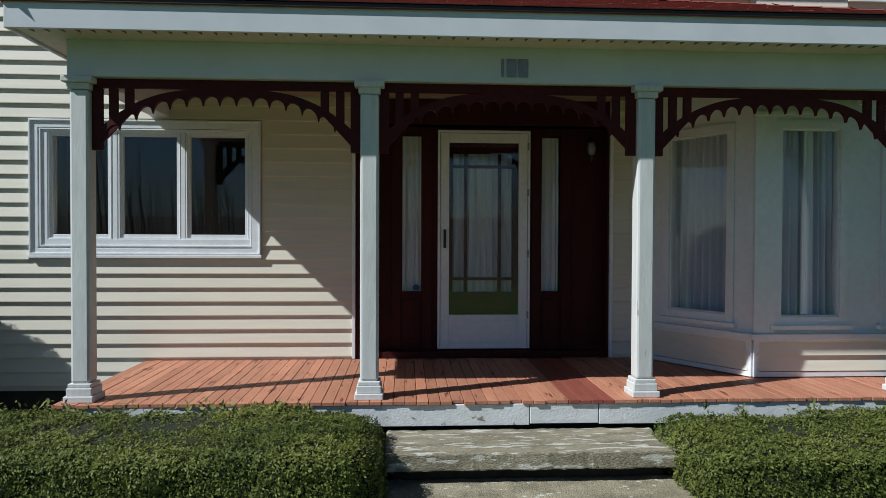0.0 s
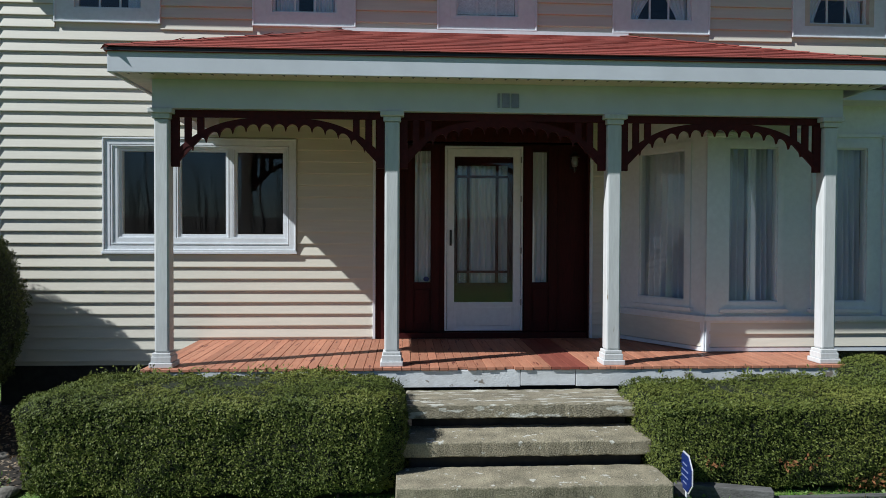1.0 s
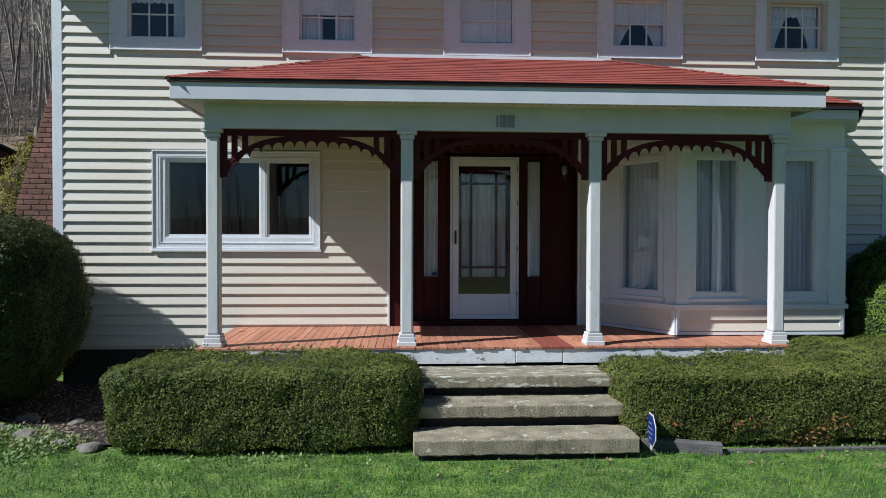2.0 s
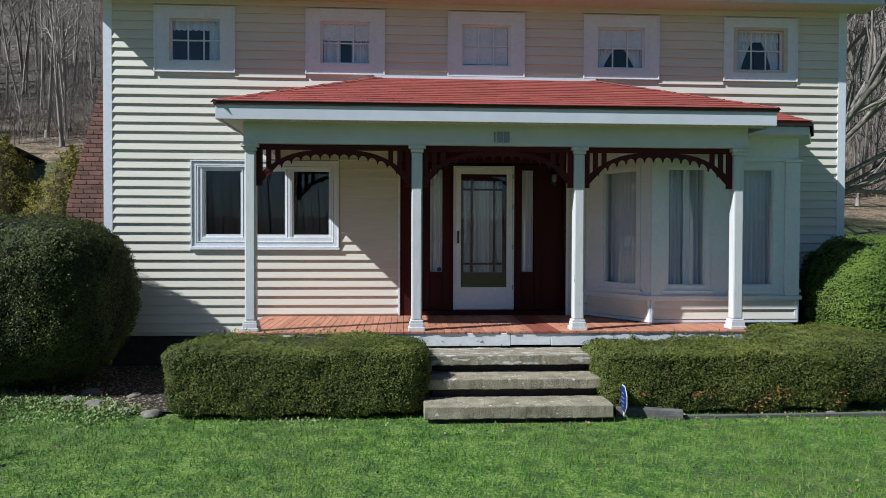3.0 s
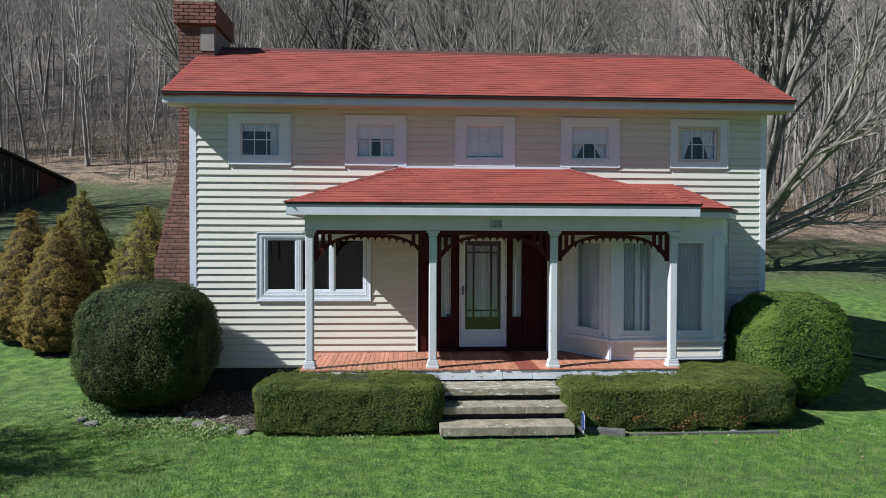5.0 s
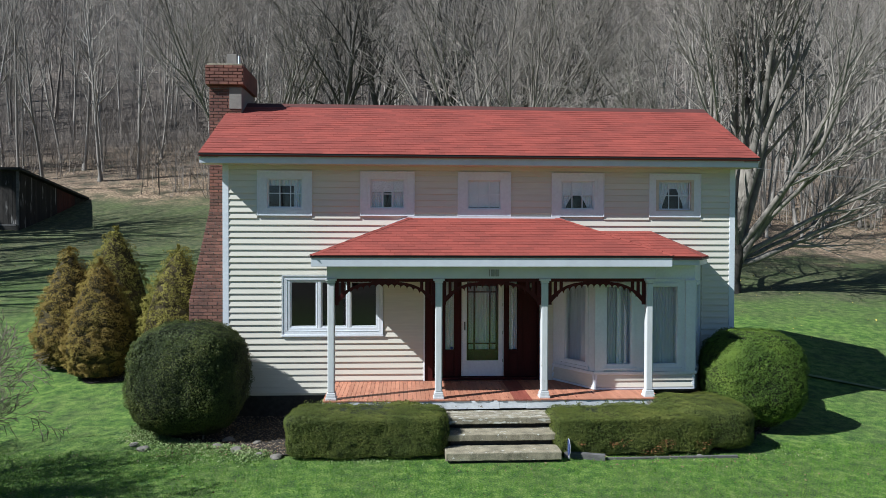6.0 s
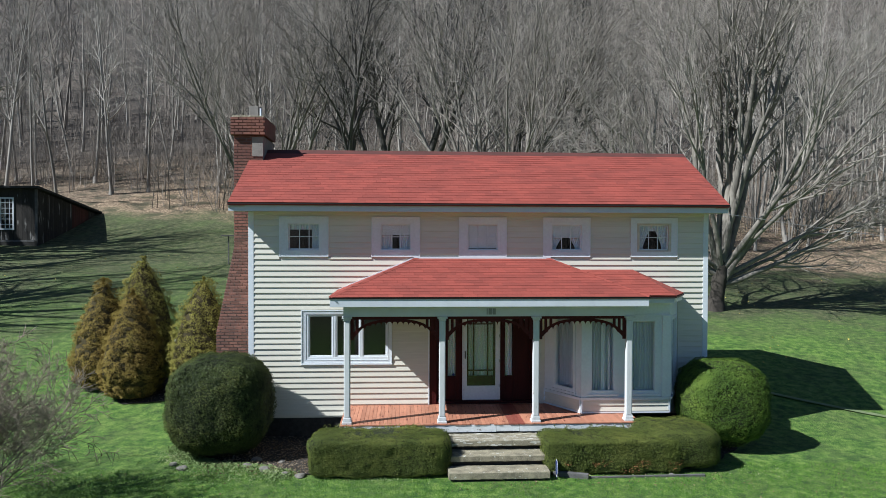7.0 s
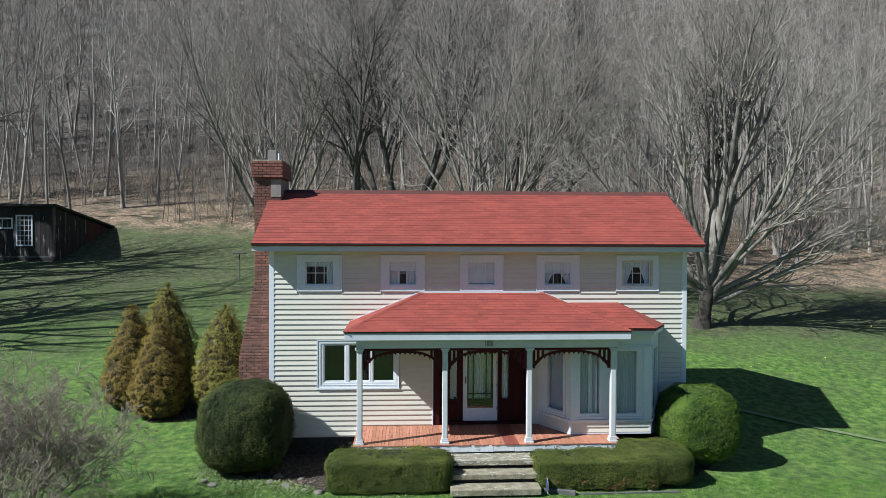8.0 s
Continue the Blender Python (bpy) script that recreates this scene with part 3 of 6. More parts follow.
for k, (a, b) in enumerate(UPPER):
    x0, x1, z0, z1 = a + 0.22, b - 0.22, UZ0 + 0.18, UZ1 - 0.17
    xc, h = (x0 + x1) / 2, z1 - z0
    if k == 0:
        solo("curtain", drape(x0, x1, 0.10, z1 - 0.22 * h, z1, 9), CURTAIN, "short white valance hanging behind an upper window", "curtain", at=(x0, 0.1, z0))
        solo("curtain", drape(x1 - 0.18, x1, 0.11, z0, z1 - 0.2 * h, 5), CURTAIN, "white side curtain behind an upper window", "curtain", at=(x1, 0.1, z0))
    elif k == 1:
        solo("window_shade", Geo().box(x0, x1, 0.062, 0.066, z1 - 0.42 * h, z1), SHADE, "half-drawn pale roller shade", "shade", at=(x0, 0.1, z0))
        for q0, q1 in ((x0, xc - 0.08), (xc + 0.08, x1)):
            solo("curtain", drape(q0, q1, 0.11, z0, z1 - 0.4 * h, 6), CURTAIN, "white cafe curtain drawn to one side", "curtain", at=(q0, 0.1, z0))
    elif k == 2:
        solo("window_shade", Geo().box(x0, x1 - 0.02, 0.062, 0.066, z0 + 0.05, z1), SHADE, "pale roller shade drawn almost fully down", "shade", at=(x0, 0.1, z0))
    else:
        top = 0.5 if k == 3 else 0.24
        if k == 3:
            solo("window_shade", Geo().box(x0, x1, 0.062, 0.066, z1 - top * h, z1), SHADE, "half-drawn pale roller shade", "shade", at=(x0, 0.1, z0))
        else:
            solo("curtain", drape(x0, x1, 0.10, z1 - top * h, z1, 10), CURTAIN, "short white ruffled valance", "curtain", at=(x0, 0.1, z0))
        for sd in (-1, 1):
            g = Geo()
            cols, rows = 30, 12
            for j in range(rows + 1):
                v = j / rows
                wv = (0.10 + 0.20 * v ** 1.3) if v > 0.15 else 0.12
                for i in range(cols + 1):
                    u = i / cols
                    xe = x0 if sd < 0 else x1
                    g.v.append((xe - sd * wv * u, 0.12 + 0.012 * math.sin(u * 30), z0 + (z1 - (top - 0.1) * h - z0) * v))
            c = cols + 1
            g.f = [(j * c + i, j * c + i + 1, (j + 1) * c + i + 1, (j + 1) * c + i) for j in range(rows) for i in range(cols)]
            solo("curtain", g, CURTAIN, "white curtain tied back to the window's side", "curtain", at=(x0, 0.1, z0))

# picture window: three sashes in one wide white casing
a, b, c, d = -4.231, -2.132, 1.77, 3.019
pic = part("picture_window", frame_slab(a, b, c, d, -0.035, 0, 0.075, 0.075, 0.075, 0.06), WHITE, house, "wide three-pane window in a white casing", bevel=0.004)
part("sill", Geo().box(a - 0.015, b + 0.015, -0.055, 0, c - 0.03, c), WHITE, pic, bevel=0.004)
part("frame", frame_slab(a + 0.078, b - 0.078, c + 0.063, d - 0.078, -0.022, 0.05, 0.075, 0.03, 0.03, 0.085), WHITE, pic, bevel=0.003)
part("casing_edge", frame_slab(a - 0.004, b + 0.004, c + 0.001, d + 0.004, -0.05, -0.0355, 0.018, 0.018, 0.018, 0.018), WHITE, pic, bevel=0.004)
part("inner_bead", frame_slab(a + 0.084, b - 0.079, c + 0.075, d - 0.079, -0.034, -0.0225, 0.016, 0.012, 0.012, 0.016), WHITE, pic, bevel=0.003)
GLAZED = ((-4.04, -3.54), (-3.40, -2.91), (-2.785, -2.28))
for x0, x1 in GLAZED:
    x0, x1 = x0 - 0.05, x1 + 0.05
    part("sash", frame_slab(x0, x1, 1.905, 2.924, -0.005, 0.04, 0.05, 0.05, 0.05, 0.055), WHITE, pic, bevel=0.003)
    part("sash_edge", frame_slab(x0 + 0.012, x1 - 0.012, 1.917, 2.912, -0.018, -0.006, 0.012, 0.012, 0.012, 0.012), WHITE, pic, bevel=0.003)
    part("pane", Geo().box(x0 + 0.045, x1 - 0.045, 0.014, 0.019, 1.955, 2.879), GLASS, pic).visible_shadow = False
for x in (-3.47, -2.848):
    part("mullion", Geo().box(x - 0.019, x + 0.019, -0.016, 0.03, 1.9, 2.93), WHITE, pic, bevel=0.003)

# entrance: recessed dark red wall with storm door, two sidelights and a wall lantern
YD = 0.15
SL = [(-0.80, -0.615, 1.41, 2.94), (0.572, 0.757, 1.41, 2.94)]
DOOR = (-0.455, 0.452, 0.855, 2.99)
g = Geo()
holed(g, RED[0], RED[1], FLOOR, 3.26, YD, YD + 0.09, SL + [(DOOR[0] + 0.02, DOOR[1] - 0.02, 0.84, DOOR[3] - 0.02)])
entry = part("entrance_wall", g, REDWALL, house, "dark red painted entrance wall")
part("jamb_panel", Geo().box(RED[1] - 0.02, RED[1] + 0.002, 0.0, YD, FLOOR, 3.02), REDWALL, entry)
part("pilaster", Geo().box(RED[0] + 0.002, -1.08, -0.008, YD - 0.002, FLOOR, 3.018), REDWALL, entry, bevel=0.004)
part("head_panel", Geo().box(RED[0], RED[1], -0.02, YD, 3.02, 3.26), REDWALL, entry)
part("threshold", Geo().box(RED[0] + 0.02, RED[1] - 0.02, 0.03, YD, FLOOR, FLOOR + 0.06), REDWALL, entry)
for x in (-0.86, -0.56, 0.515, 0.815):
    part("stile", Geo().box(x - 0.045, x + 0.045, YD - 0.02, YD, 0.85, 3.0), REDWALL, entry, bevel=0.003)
for x0, x1, z0, z1 in SL:
    sl = part("sidelight", frame_slab(x0 - 0.012, x1 + 0.012, z0 - 0.012, z1 + 0.012, YD - 0.012, YD + 0.05, 0.012, 0.012, 0.012, 0.012), REDWALL, house, "tall narrow sidelight in a dark red frame")
    part("pane", Geo().box(x0, x1, YD + 0.02, YD + 0.025, z0, z1), GLASS, sl).visible_shadow = False
    part("lower_panel", Geo().box(x0 + 0.01, x1 - 0.01, YD - 0.012, YD, 0.95, 1.33), REDWALL, sl, bevel=0.005)
x0, x1, z0, z1 = DOOR
storm = part("storm_door", frame_slab(x0, x1, z0, z1, YD - 0.045, YD + 0.02, 0.022, 0.022, 0.025, 0.008), WHITE, house, "white full-view storm door with a kick panel", bevel=0.003)
sx0, sx1, sz0, sz1 = x0 + 0.026, x1 - 0.026, z0 + 0.008, z1 - 0.03
part("stile", Geo().box(sx0, sx0 + 0.085, YD - 0.035, YD, sz0, sz1), WHITE, storm, bevel=0.004)
part("stile", Geo().box(sx1 - 0.085, sx1, YD - 0.035, YD, sz0, sz1), WHITE, storm, bevel=0.004)
part("rail", Geo().box(sx0 + 0.085, sx1 - 0.085, YD - 0.035, YD, sz1 - 0.09, sz1), WHITE, storm, bevel=0.004)
part("kick_panel", Geo().box(sx0 + 0.085, sx1 - 0.085, YD - 0.032, YD, sz0, 1.185).box(sx0 + 0.11, sx1 - 0.11, YD - 0.04, YD - 0.032, sz0 + 0.05, 1.13), WHITE, storm, bevel=0.004)
part("pane", Geo().box(sx0 + 0.085, sx1 - 0.085, YD - 0.02, YD - 0.015, 1.185, sz1 - 0.09), GLASS, storm).visible_shadow = False
part("handle", Geo().box(sx0 + 0.03, sx0 + 0.055, YD - 0.05, YD - 0.035, 1.84, 2.02).tube([(sx0 + 0.043, YD - 0.05, 2.0), (sx0 + 0.043, YD - 0.085, 1.98), (sx0 + 0.043, YD - 0.085, 1.88), (sx0 + 0.043, YD - 0.05, 1.86)], [0.008] * 4), BLACK, storm, "black pull handle")
for z in (1.15, 1.75, 2.35, 2.8):
    part("hinge", Geo().tube([(x1 - 0.022, YD - 0.05, z), (x1 - 0.022, YD - 0.05, z + 0.07)], [0.008, 0.008]), GREY, storm)
# inner door with glazed lights behind the storm door
dx0, dx1 = -0.42, 0.42
inner = part("inner_door", frame_slab(dx0, dx1, 0.86, 2.94, YD + 0.10, YD + 0.14, 0.12, 0.12, 0.16, 0.54), REDWALL, house, "dark red glazed door behind the storm door")
for x in (-0.17, 0.17):
    part("glazing_bar", Geo().box(x - 0.016, x + 0.016, YD + 0.105, YD + 0.135, 1.40, 2.78), REDWALL, inner)
for z in (1.53, 2.65):
    part("glazing_bar", Geo().box(dx0 + 0.12, dx1 - 0.12, YD + 0.104, YD + 0.136, z - 0.014, z + 0.014), REDWALL, inner)
part("pane", Geo().box(dx0 + 0.11, dx1 - 0.11, YD + 0.118, YD + 0.122, 1.39, 2.79), GLASS, inner).visible_shadow = False
solo("curtain", drape(-0.32, 0.32, YD + 0.20, 1.25, 2.80, 9, 0.05, cols=160), CURTAIN, "pleated white door curtain", "curtain", at=(0, YD + 0.19, 1.25))
for x0, x1, z0, z1 in SL:
    solo("curtain", drape(x0 - 0.03, x1 + 0.03, YD + 0.11, z0 - 0.02, z1 + 0.02, 5, 0.016, cols=70), CURTAIN, "pleated white curtain behind a sidelight", "curtain", at=(x0, YD + 0.11, z0))
solo("sticker", Geo().prism([(-0.665 + 0.035 * math.cos(i * math.pi / 4 + 0.39), 1.45 + 0.03 * math.sin(i * math.pi / 4 + 0.39)) for i in range(8)], "y", YD + 0.014, YD + 0.018), BLUE, "small blue security sticker on a sidelight", "sticker", at=(-0.665, YD, 1.45))
lantern = thing("wall_lantern", (1.04, YD, 2.72), "small dark wall lantern beside the door", "lamp")
part("bracket", Geo().box(1.01, 1.07, YD - 0.02, YD, 2.74, 2.9).tube([(1.04, YD - 0.01, 2.87), (1.04, YD - 0.06, 2.93), (1.04, YD - 0.11, 2.91)], [0.008] * 3), BLACK, lantern)
part("cap", Geo().lathe(1.04, YD - 0.11, [(0.012, 2.93), (0.03, 2.915), (0.06, 2.87), (0.055, 2.862)], 10), BLACK, lantern)
part("shade", Geo().lathe(1.04, YD - 0.11, [(0.034, 2.862), (0.042, 2.82), (0.036, 2.77), (0.02, 2.75)], 12), GREY, lantern, "smoked glass")
part("finial", Geo().lathe(1.04, YD - 0.11, [(0.022, 2.75), (0.02, 2.72), (0.006, 2.69)], 8), BLACK, lantern)
for x0, x1 in ((-1.275, -1.245), (1.207, 1.238)):
    part("trim_board", Geo().box(x0, x1, -0.035, -0.001, FLOOR + 0.005, 3.27), WHITE, house, bevel=0.003)

# bay window: three sides, panelled posts, clapboard apron, sheer curtains
BP = [(1.50, 0.0), (2.13, -1.0), (4.16, -1.0), (4.72, 0.0)]
bay = part("bay_window", Geo().prism([(BP[0][0] - 0.03, -0.003), (BP[1][0] - 0.035, -1.055), (BP[2][0] + 0.035, -1.055), (BP[3][0] + 0.03, -0.003)], "z", 1.10, 1.15), WHITE, house, "three-sided white bay window with sheer curtains", bevel=0.005)
part("head", Geo().prism([BP[0][:1] + (-0.003,), BP[1], BP[2], BP[3][:1] + (-0.003,)], "z", 2.97, 3.29), WHITE, bay)
part("bay_floor", Geo().prism([(1.6, -0.003), (2.17, -0.95), (4.12, -0.95), (4.62, -0.003)], "z", 1.04, 1.09), INNER, bay)


def bay_face(p, q, lights, face_label=""):
    """One glazed side of the bay from p to q, with panes given as (from, to) along it."""
    p, q = Vector((*p, 0)), Vector((*q, 0))
    along = (q - p).normalized()
    out = Vector((along.y, -along.x, 0))
    if out.y > 0:
        out = -out
    L = (q - p).length

    def bar(g, s0, s1, o0, o1, z0, z1):
        c = [p + along * s + out * o for s, o in ((s0, o0), (s1, o0), (s1, o1), (s0, o1))]
        return g.prism([(v.x, v.y) for v in c], "z", z0, z1)

    def put(sv, o, z):
        v = p + along * sv - out * o
        return (v.x, v.y, z)

    part("panel", holed(Geo(), 0.0, L, 1.15, 2.97, 0.0, 0.09, [(s0, s1, 1.29, 2.86) for s0, s1 in lights], put), WHITE, bay)
    for s0, s1 in lights:
        part("casing", frame_slab(s0 - 0.07, s1 + 0.07, 1.22, 2.93, -0.02, -0.001, 0.07, 0.07, 0.07, 0.07, put), WHITE, bay)
        part("sash", frame_slab(s0, s1, 1.29, 2.86, 0.001, 0.05, 0.012, 0.012, 0.012, 0.012, put), WHITE, bay)
        g = Geo()
        bar(g, s0 + 0.01, s1 - 0.01, -0.034, -0.03, 1.30, 2.85)
        part("pane", g, GLASS, bay).visible_shadow = False
        bar(g2 := Geo(), s0 - 0.10, s1 + 0.10, 0.001, 0.05, 1.185, 1.22)
        part("sill", g2, WHITE, bay)
        # grey sheer throughout; one added white strip imitates a sunlit curtain edge
        spans = [(-0.10, 1.10, 0.16, SHEER)] + ([(0.46, 0.66, 0.09, CURTAIN)] if face_label == "front" and s0 < 0.5 else [])
        for f0, f1, back, cloth in spans:
            dr = drape(0, 1, 0, 1.2, 2.9, 8 * (f1 - f0), 0.035, cols=90)
            gg = Geo()
            for x, y, z in dr.v:
                v = p + along * (s0 + (s1 - s0) * (f0 + (f1 - f0) * x)) + out * (y - back)
                gg.v.append((v.x, v.y, z))
            gg.f = dr.f
            mid = p + along * (s0 + (s1 - s0) * (f0 + f1) / 2)
            solo("curtain", gg, cloth, "long sheer bay window curtain, with a whiter strip put in as sunlight", "curtain", at=(mid.x, mid.y, 1.2))
    # corner post strip and apron
    g = Geo()
    bar(g, 0.0, L, -0.06, -0.004, 0.80, 1.10)
    apron = part("apron", g, SIDING, bay)
    for i in range(2):
        z = 0.838 + i * 0.131
        c0, c1 = p + along * 0.03, p + along * (L - 0.03)
        v = []
        for c in (c0, c1):
            for o, zz in ((0.0, z), (0.030, z), (0.002, z + 0.133), (0.0, z + 0.133)):
                e = c + out * o
                v.append((e.x, e.y, zz))
        part("plank", Geo().add(v, [(0, 1, 2, 3), (7, 6, 5, 4), (0, 4, 5, 1), (1, 5, 6, 2), (2, 6, 7, 3)]), SIDING, apron)
    part("apron_trim", frame_slab(0.0, L, 0.79, 1.10, -0.024, 0.0, 0.045, 0.045, 0.02, 0.04, put), WHITE, apron)
    if face_label == "front":
        for s0, s1 in ((-0.01, 0.17), (L - 0.19, L + 0.01)):
            post = part("corner_post", bar(Geo(), s0, s1, 0.001, 0.035, 1.152, 2.955), WHITE, bay, bevel=0.004)
            part("capital", bar(Geo(), s0 - 0.015, s1 + 0.015, 0.001, 0.052, 2.955, 2.995), WHITE, post, bevel=0.004)
        part("cornice", bar(Geo(), 0.0, L, 0.001, 0.022, 2.972, 3.012), WHITE, bay, bevel=0.003)


bay_face(BP[0], BP[1], [(0.36, 0.94)], "side")
bay_face(BP[1], BP[2], [(0.23, 0.735), (1.165, 1.675)], "front")
bay_face(BP[2], BP[3], [(0.24, 0.80)], "side")
# bay roof with its own short hip
top_l, top_r = (2.1, 0.0, 3.98), (3.61, 0.0, 3.98)
E1, E2, E3 = (2.3, -1.32, 3.46), (4.15, -1.32, 3.46), (4.68, -0.48, 3.46)
E4 = (4.72, 0.0, 3.46)
g = Geo().add([top_l, top_r, E1, E2, E3, E4, (2.1, 0, 3.3), (2.3, -1.32, 3.40), (4.15, -1.32, 3.40), (4.68, -0.48, 3.40), (4.72, 0, 3.40)],
              [(0, 2, 3, 1), (1, 3, 4), (1, 4, 5), (2, 7, 8, 3), (3, 8, 9, 4), (4, 9, 10, 5), (6, 10, 9, 8, 7)])
part("bay_roof", g, SHINGLE_J, house, "red shingle roof of the bay")
g = Geo().prism([(3.3, -1.29), (4.13, -1.29), (4.655, -0.47), (4.69, -0.003), (3.3, -0.003)], "z", 3.29, 3.40)
part("bay_fascia", g, FASCIA, house, bevel=0.006)
g = Geo().prism([(3.3, -1.335), (4.16, -1.335), (4.695, -0.48), (4.735, -0.003), (3.3, -0.003)], "z", 3.40, 3.43)
part("bay_drip_edge", g, DRIP, house)

# ---- the porch ----
porch = thing("porch", (0, -1.6, 0), "open porch with white posts and maroon fretwork", "porch")
PY, PX = -1.72, 3.20
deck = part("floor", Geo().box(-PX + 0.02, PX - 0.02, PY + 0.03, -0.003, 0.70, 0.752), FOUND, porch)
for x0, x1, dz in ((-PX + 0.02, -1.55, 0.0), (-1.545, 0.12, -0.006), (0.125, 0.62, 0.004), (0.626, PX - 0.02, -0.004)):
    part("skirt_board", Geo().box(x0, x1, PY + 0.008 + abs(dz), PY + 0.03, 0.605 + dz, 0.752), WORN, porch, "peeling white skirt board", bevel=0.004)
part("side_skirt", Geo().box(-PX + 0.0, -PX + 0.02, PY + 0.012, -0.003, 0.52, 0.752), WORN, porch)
part("understructure", Geo().box(-PX + 0.12, PX - 0.12, PY + 0.12, -0.06, -0.2, 0.70), FOUND, porch, "near-black fill for the shade under the porch")
part("beam", Geo().box(-3.12, 3.12, -1.65, -1.50, 3.055, 3.31), FASCIA, porch, "pale porch beam", bevel=0.004)
for sx in (-1, 1):
    if sx < 0:
        part("beam", Geo().box(-3.12, -2.97, -1.498, -0.003, 3.055, 3.31), FASCIA, porch, bevel=0.004)
    else:
        part("beam", Geo().box(2.97, 3.12, -1.498, -1.06, 3.055, 3.31), FASCIA, porch, bevel=0.004)
part("ceiling", Geo().box(-2.968, 2.968, -1.498, -0.024, 3.27, 3.29), CEILING, porch, "tan boarded porch ceiling")
g = Geo().box(-3.33, 3.30, -1.93, -1.652, 3.305, 3.32).box(-3.33, -3.122, -1.65, -0.003, 3.305, 3.32)
part("soffit", g, CREAM, porch, "perforated cream soffit")
for i in range(66):
    x = -3.25 + i * 0.0995
    part("vent", Geo().add([(x, -1.908, 3.2985), (x + 0.030, -1.908, 3.2985), (x + 0.015, -1.835, 3.2985), (x, -1.908, 3.3045), (x + 0.030, -1.908, 3.3045), (x + 0.015, -1.835, 3.3045)],
                           [(0, 2, 1), (3, 4, 5), (0, 1, 4, 3), (1, 2, 5, 4), (2, 0, 3, 5)]), DRIP, porch)
g = Geo().box(-3.37, 3.32, -1.955, -1.93, 3.29, 3.463).box(-3.37, -3.345, -1.93, -0.003, 3.29, 3.463).box(3.295, 3.32, -1.93, -1.3, 3.29, 3.463)
part("fascia", g, FASCIA, porch, "wavy pale metal fascia", bevel=0.004)
g = Geo().box(-3.39, 3.34, -1.975, -1.93, 3.463, 3.488).box(-3.39, -3.345, -1.93, -0.003, 3.463, 3.488).box(3.295, 3.34, -1.93, -1.2, 3.463, 3.488)
part("drip_edge", g, DRIP, porch)
A, B = (-3.385, -1.97, 3.49), (3.335, -1.97, 3.49)
Cc, D = (1.575, -0.002, 4.245), (-1.56, -0.002, 4.245)
AL, BR = (-3.385, -0.002, 3.49), (3.335, -0.002, 3.49)
g = Geo().slab([A, B, Cc, D], 0.035)
g.slab([AL, A, D], 0.035)
g.slab([B, BR, Cc], 0.035)
porch_roof = part("roof", g, SHINGLE_J, porch, "red hipped shingle roof")
for p, q in ((A, D), (B, Cc)):
    p, q = Vector(p), Vector(q)
    side = Vector((q.y - p.y, -(q.x - p.x), 0)).normalized() * 0.075
    if side.y > 0:
        side = -side
    # the cap bends over the hip: each wing follows its own slope
    k1, k2 = (4.245 - 3.49) / 1.968, (4.245 - 3.49) / 1.8
    w1 = Vector((side.x, side.y, side.y * k1))
    w2 = Vector((-side.x, -side.y, -abs(side.x) * k2))
    for i in range(12):
        a, b = p.lerp(q, i / 12), p.lerp(q, (i + 1) / 12)
        lo, hi = Vector((0, 0, 0.019)), Vector((0, 0, 0.014))
        part("hip_cap", Geo().add([a + w1 + lo, a + lo * 1.3, a + w2 + lo, b + w1 + hi, b + hi * 1.3, b + w2 + hi], [(0, 1, 4, 3), (1, 2, 5, 4)]), SHINGLE, porch_roof)
part("flashing", Geo().box(-1.62, 1.63, -0.045, -0.012, 4.235, 4.275).add([(-1.6, -0.03, 4.275), (-3.38, -0.03, 3.52), (-3.38, -0.03, 3.49), (-1.6, -0.03, 4.24), (-1.6, -0.014, 4.275), (-3.38, -0.014, 3.52)], [(0, 1, 2, 3), (0, 4, 5, 1)])
     .add([(1.6, -0.03, 4.275), (3.33, -0.03, 3.52), (3.33, -0.03, 3.49), (1.6, -0.03, 4.24), (1.6, -0.014, 4.275), (3.33, -0.014, 3.52)], [(3, 2, 1, 0), (0, 1, 5, 4)]), WHITE, porch, "white roof flashing")

POSTS = (-3.045, -1.03, 0.985, 3.015)
PYC = -1.575
for x in POSTS:
    post = part("post", Geo().box(x - 0.066, x + 0.066, PYC - 0.066, PYC + 0.066, FLOOR + 0.13, 2.965), POSTWHITE, porch, "square white post with flaking paint", bevel=0.018)
    part("base", Geo().box(x - 0.102, x + 0.102, PYC - 0.102, PYC + 0.102, FLOOR, FLOOR + 0.045).box(x - 0.088, x + 0.088, PYC - 0.088, PYC + 0.088, FLOOR + 0.045, FLOOR + 0.10)
         .box(x - 0.08, x + 0.08, PYC - 0.08, PYC + 0.08, FLOOR + 0.10, FLOOR + 0.13), POSTWHITE, post, bevel=0.006)
    part("capital", Geo().box(x - 0.078, x + 0.078, PYC - 0.078, PYC + 0.078, 2.965, 3.01).box(x - 0.105, x + 0.105, PYC - 0.105, PYC + 0.105, 3.01, 3.053), POSTWHITE, post, bevel=0.006)


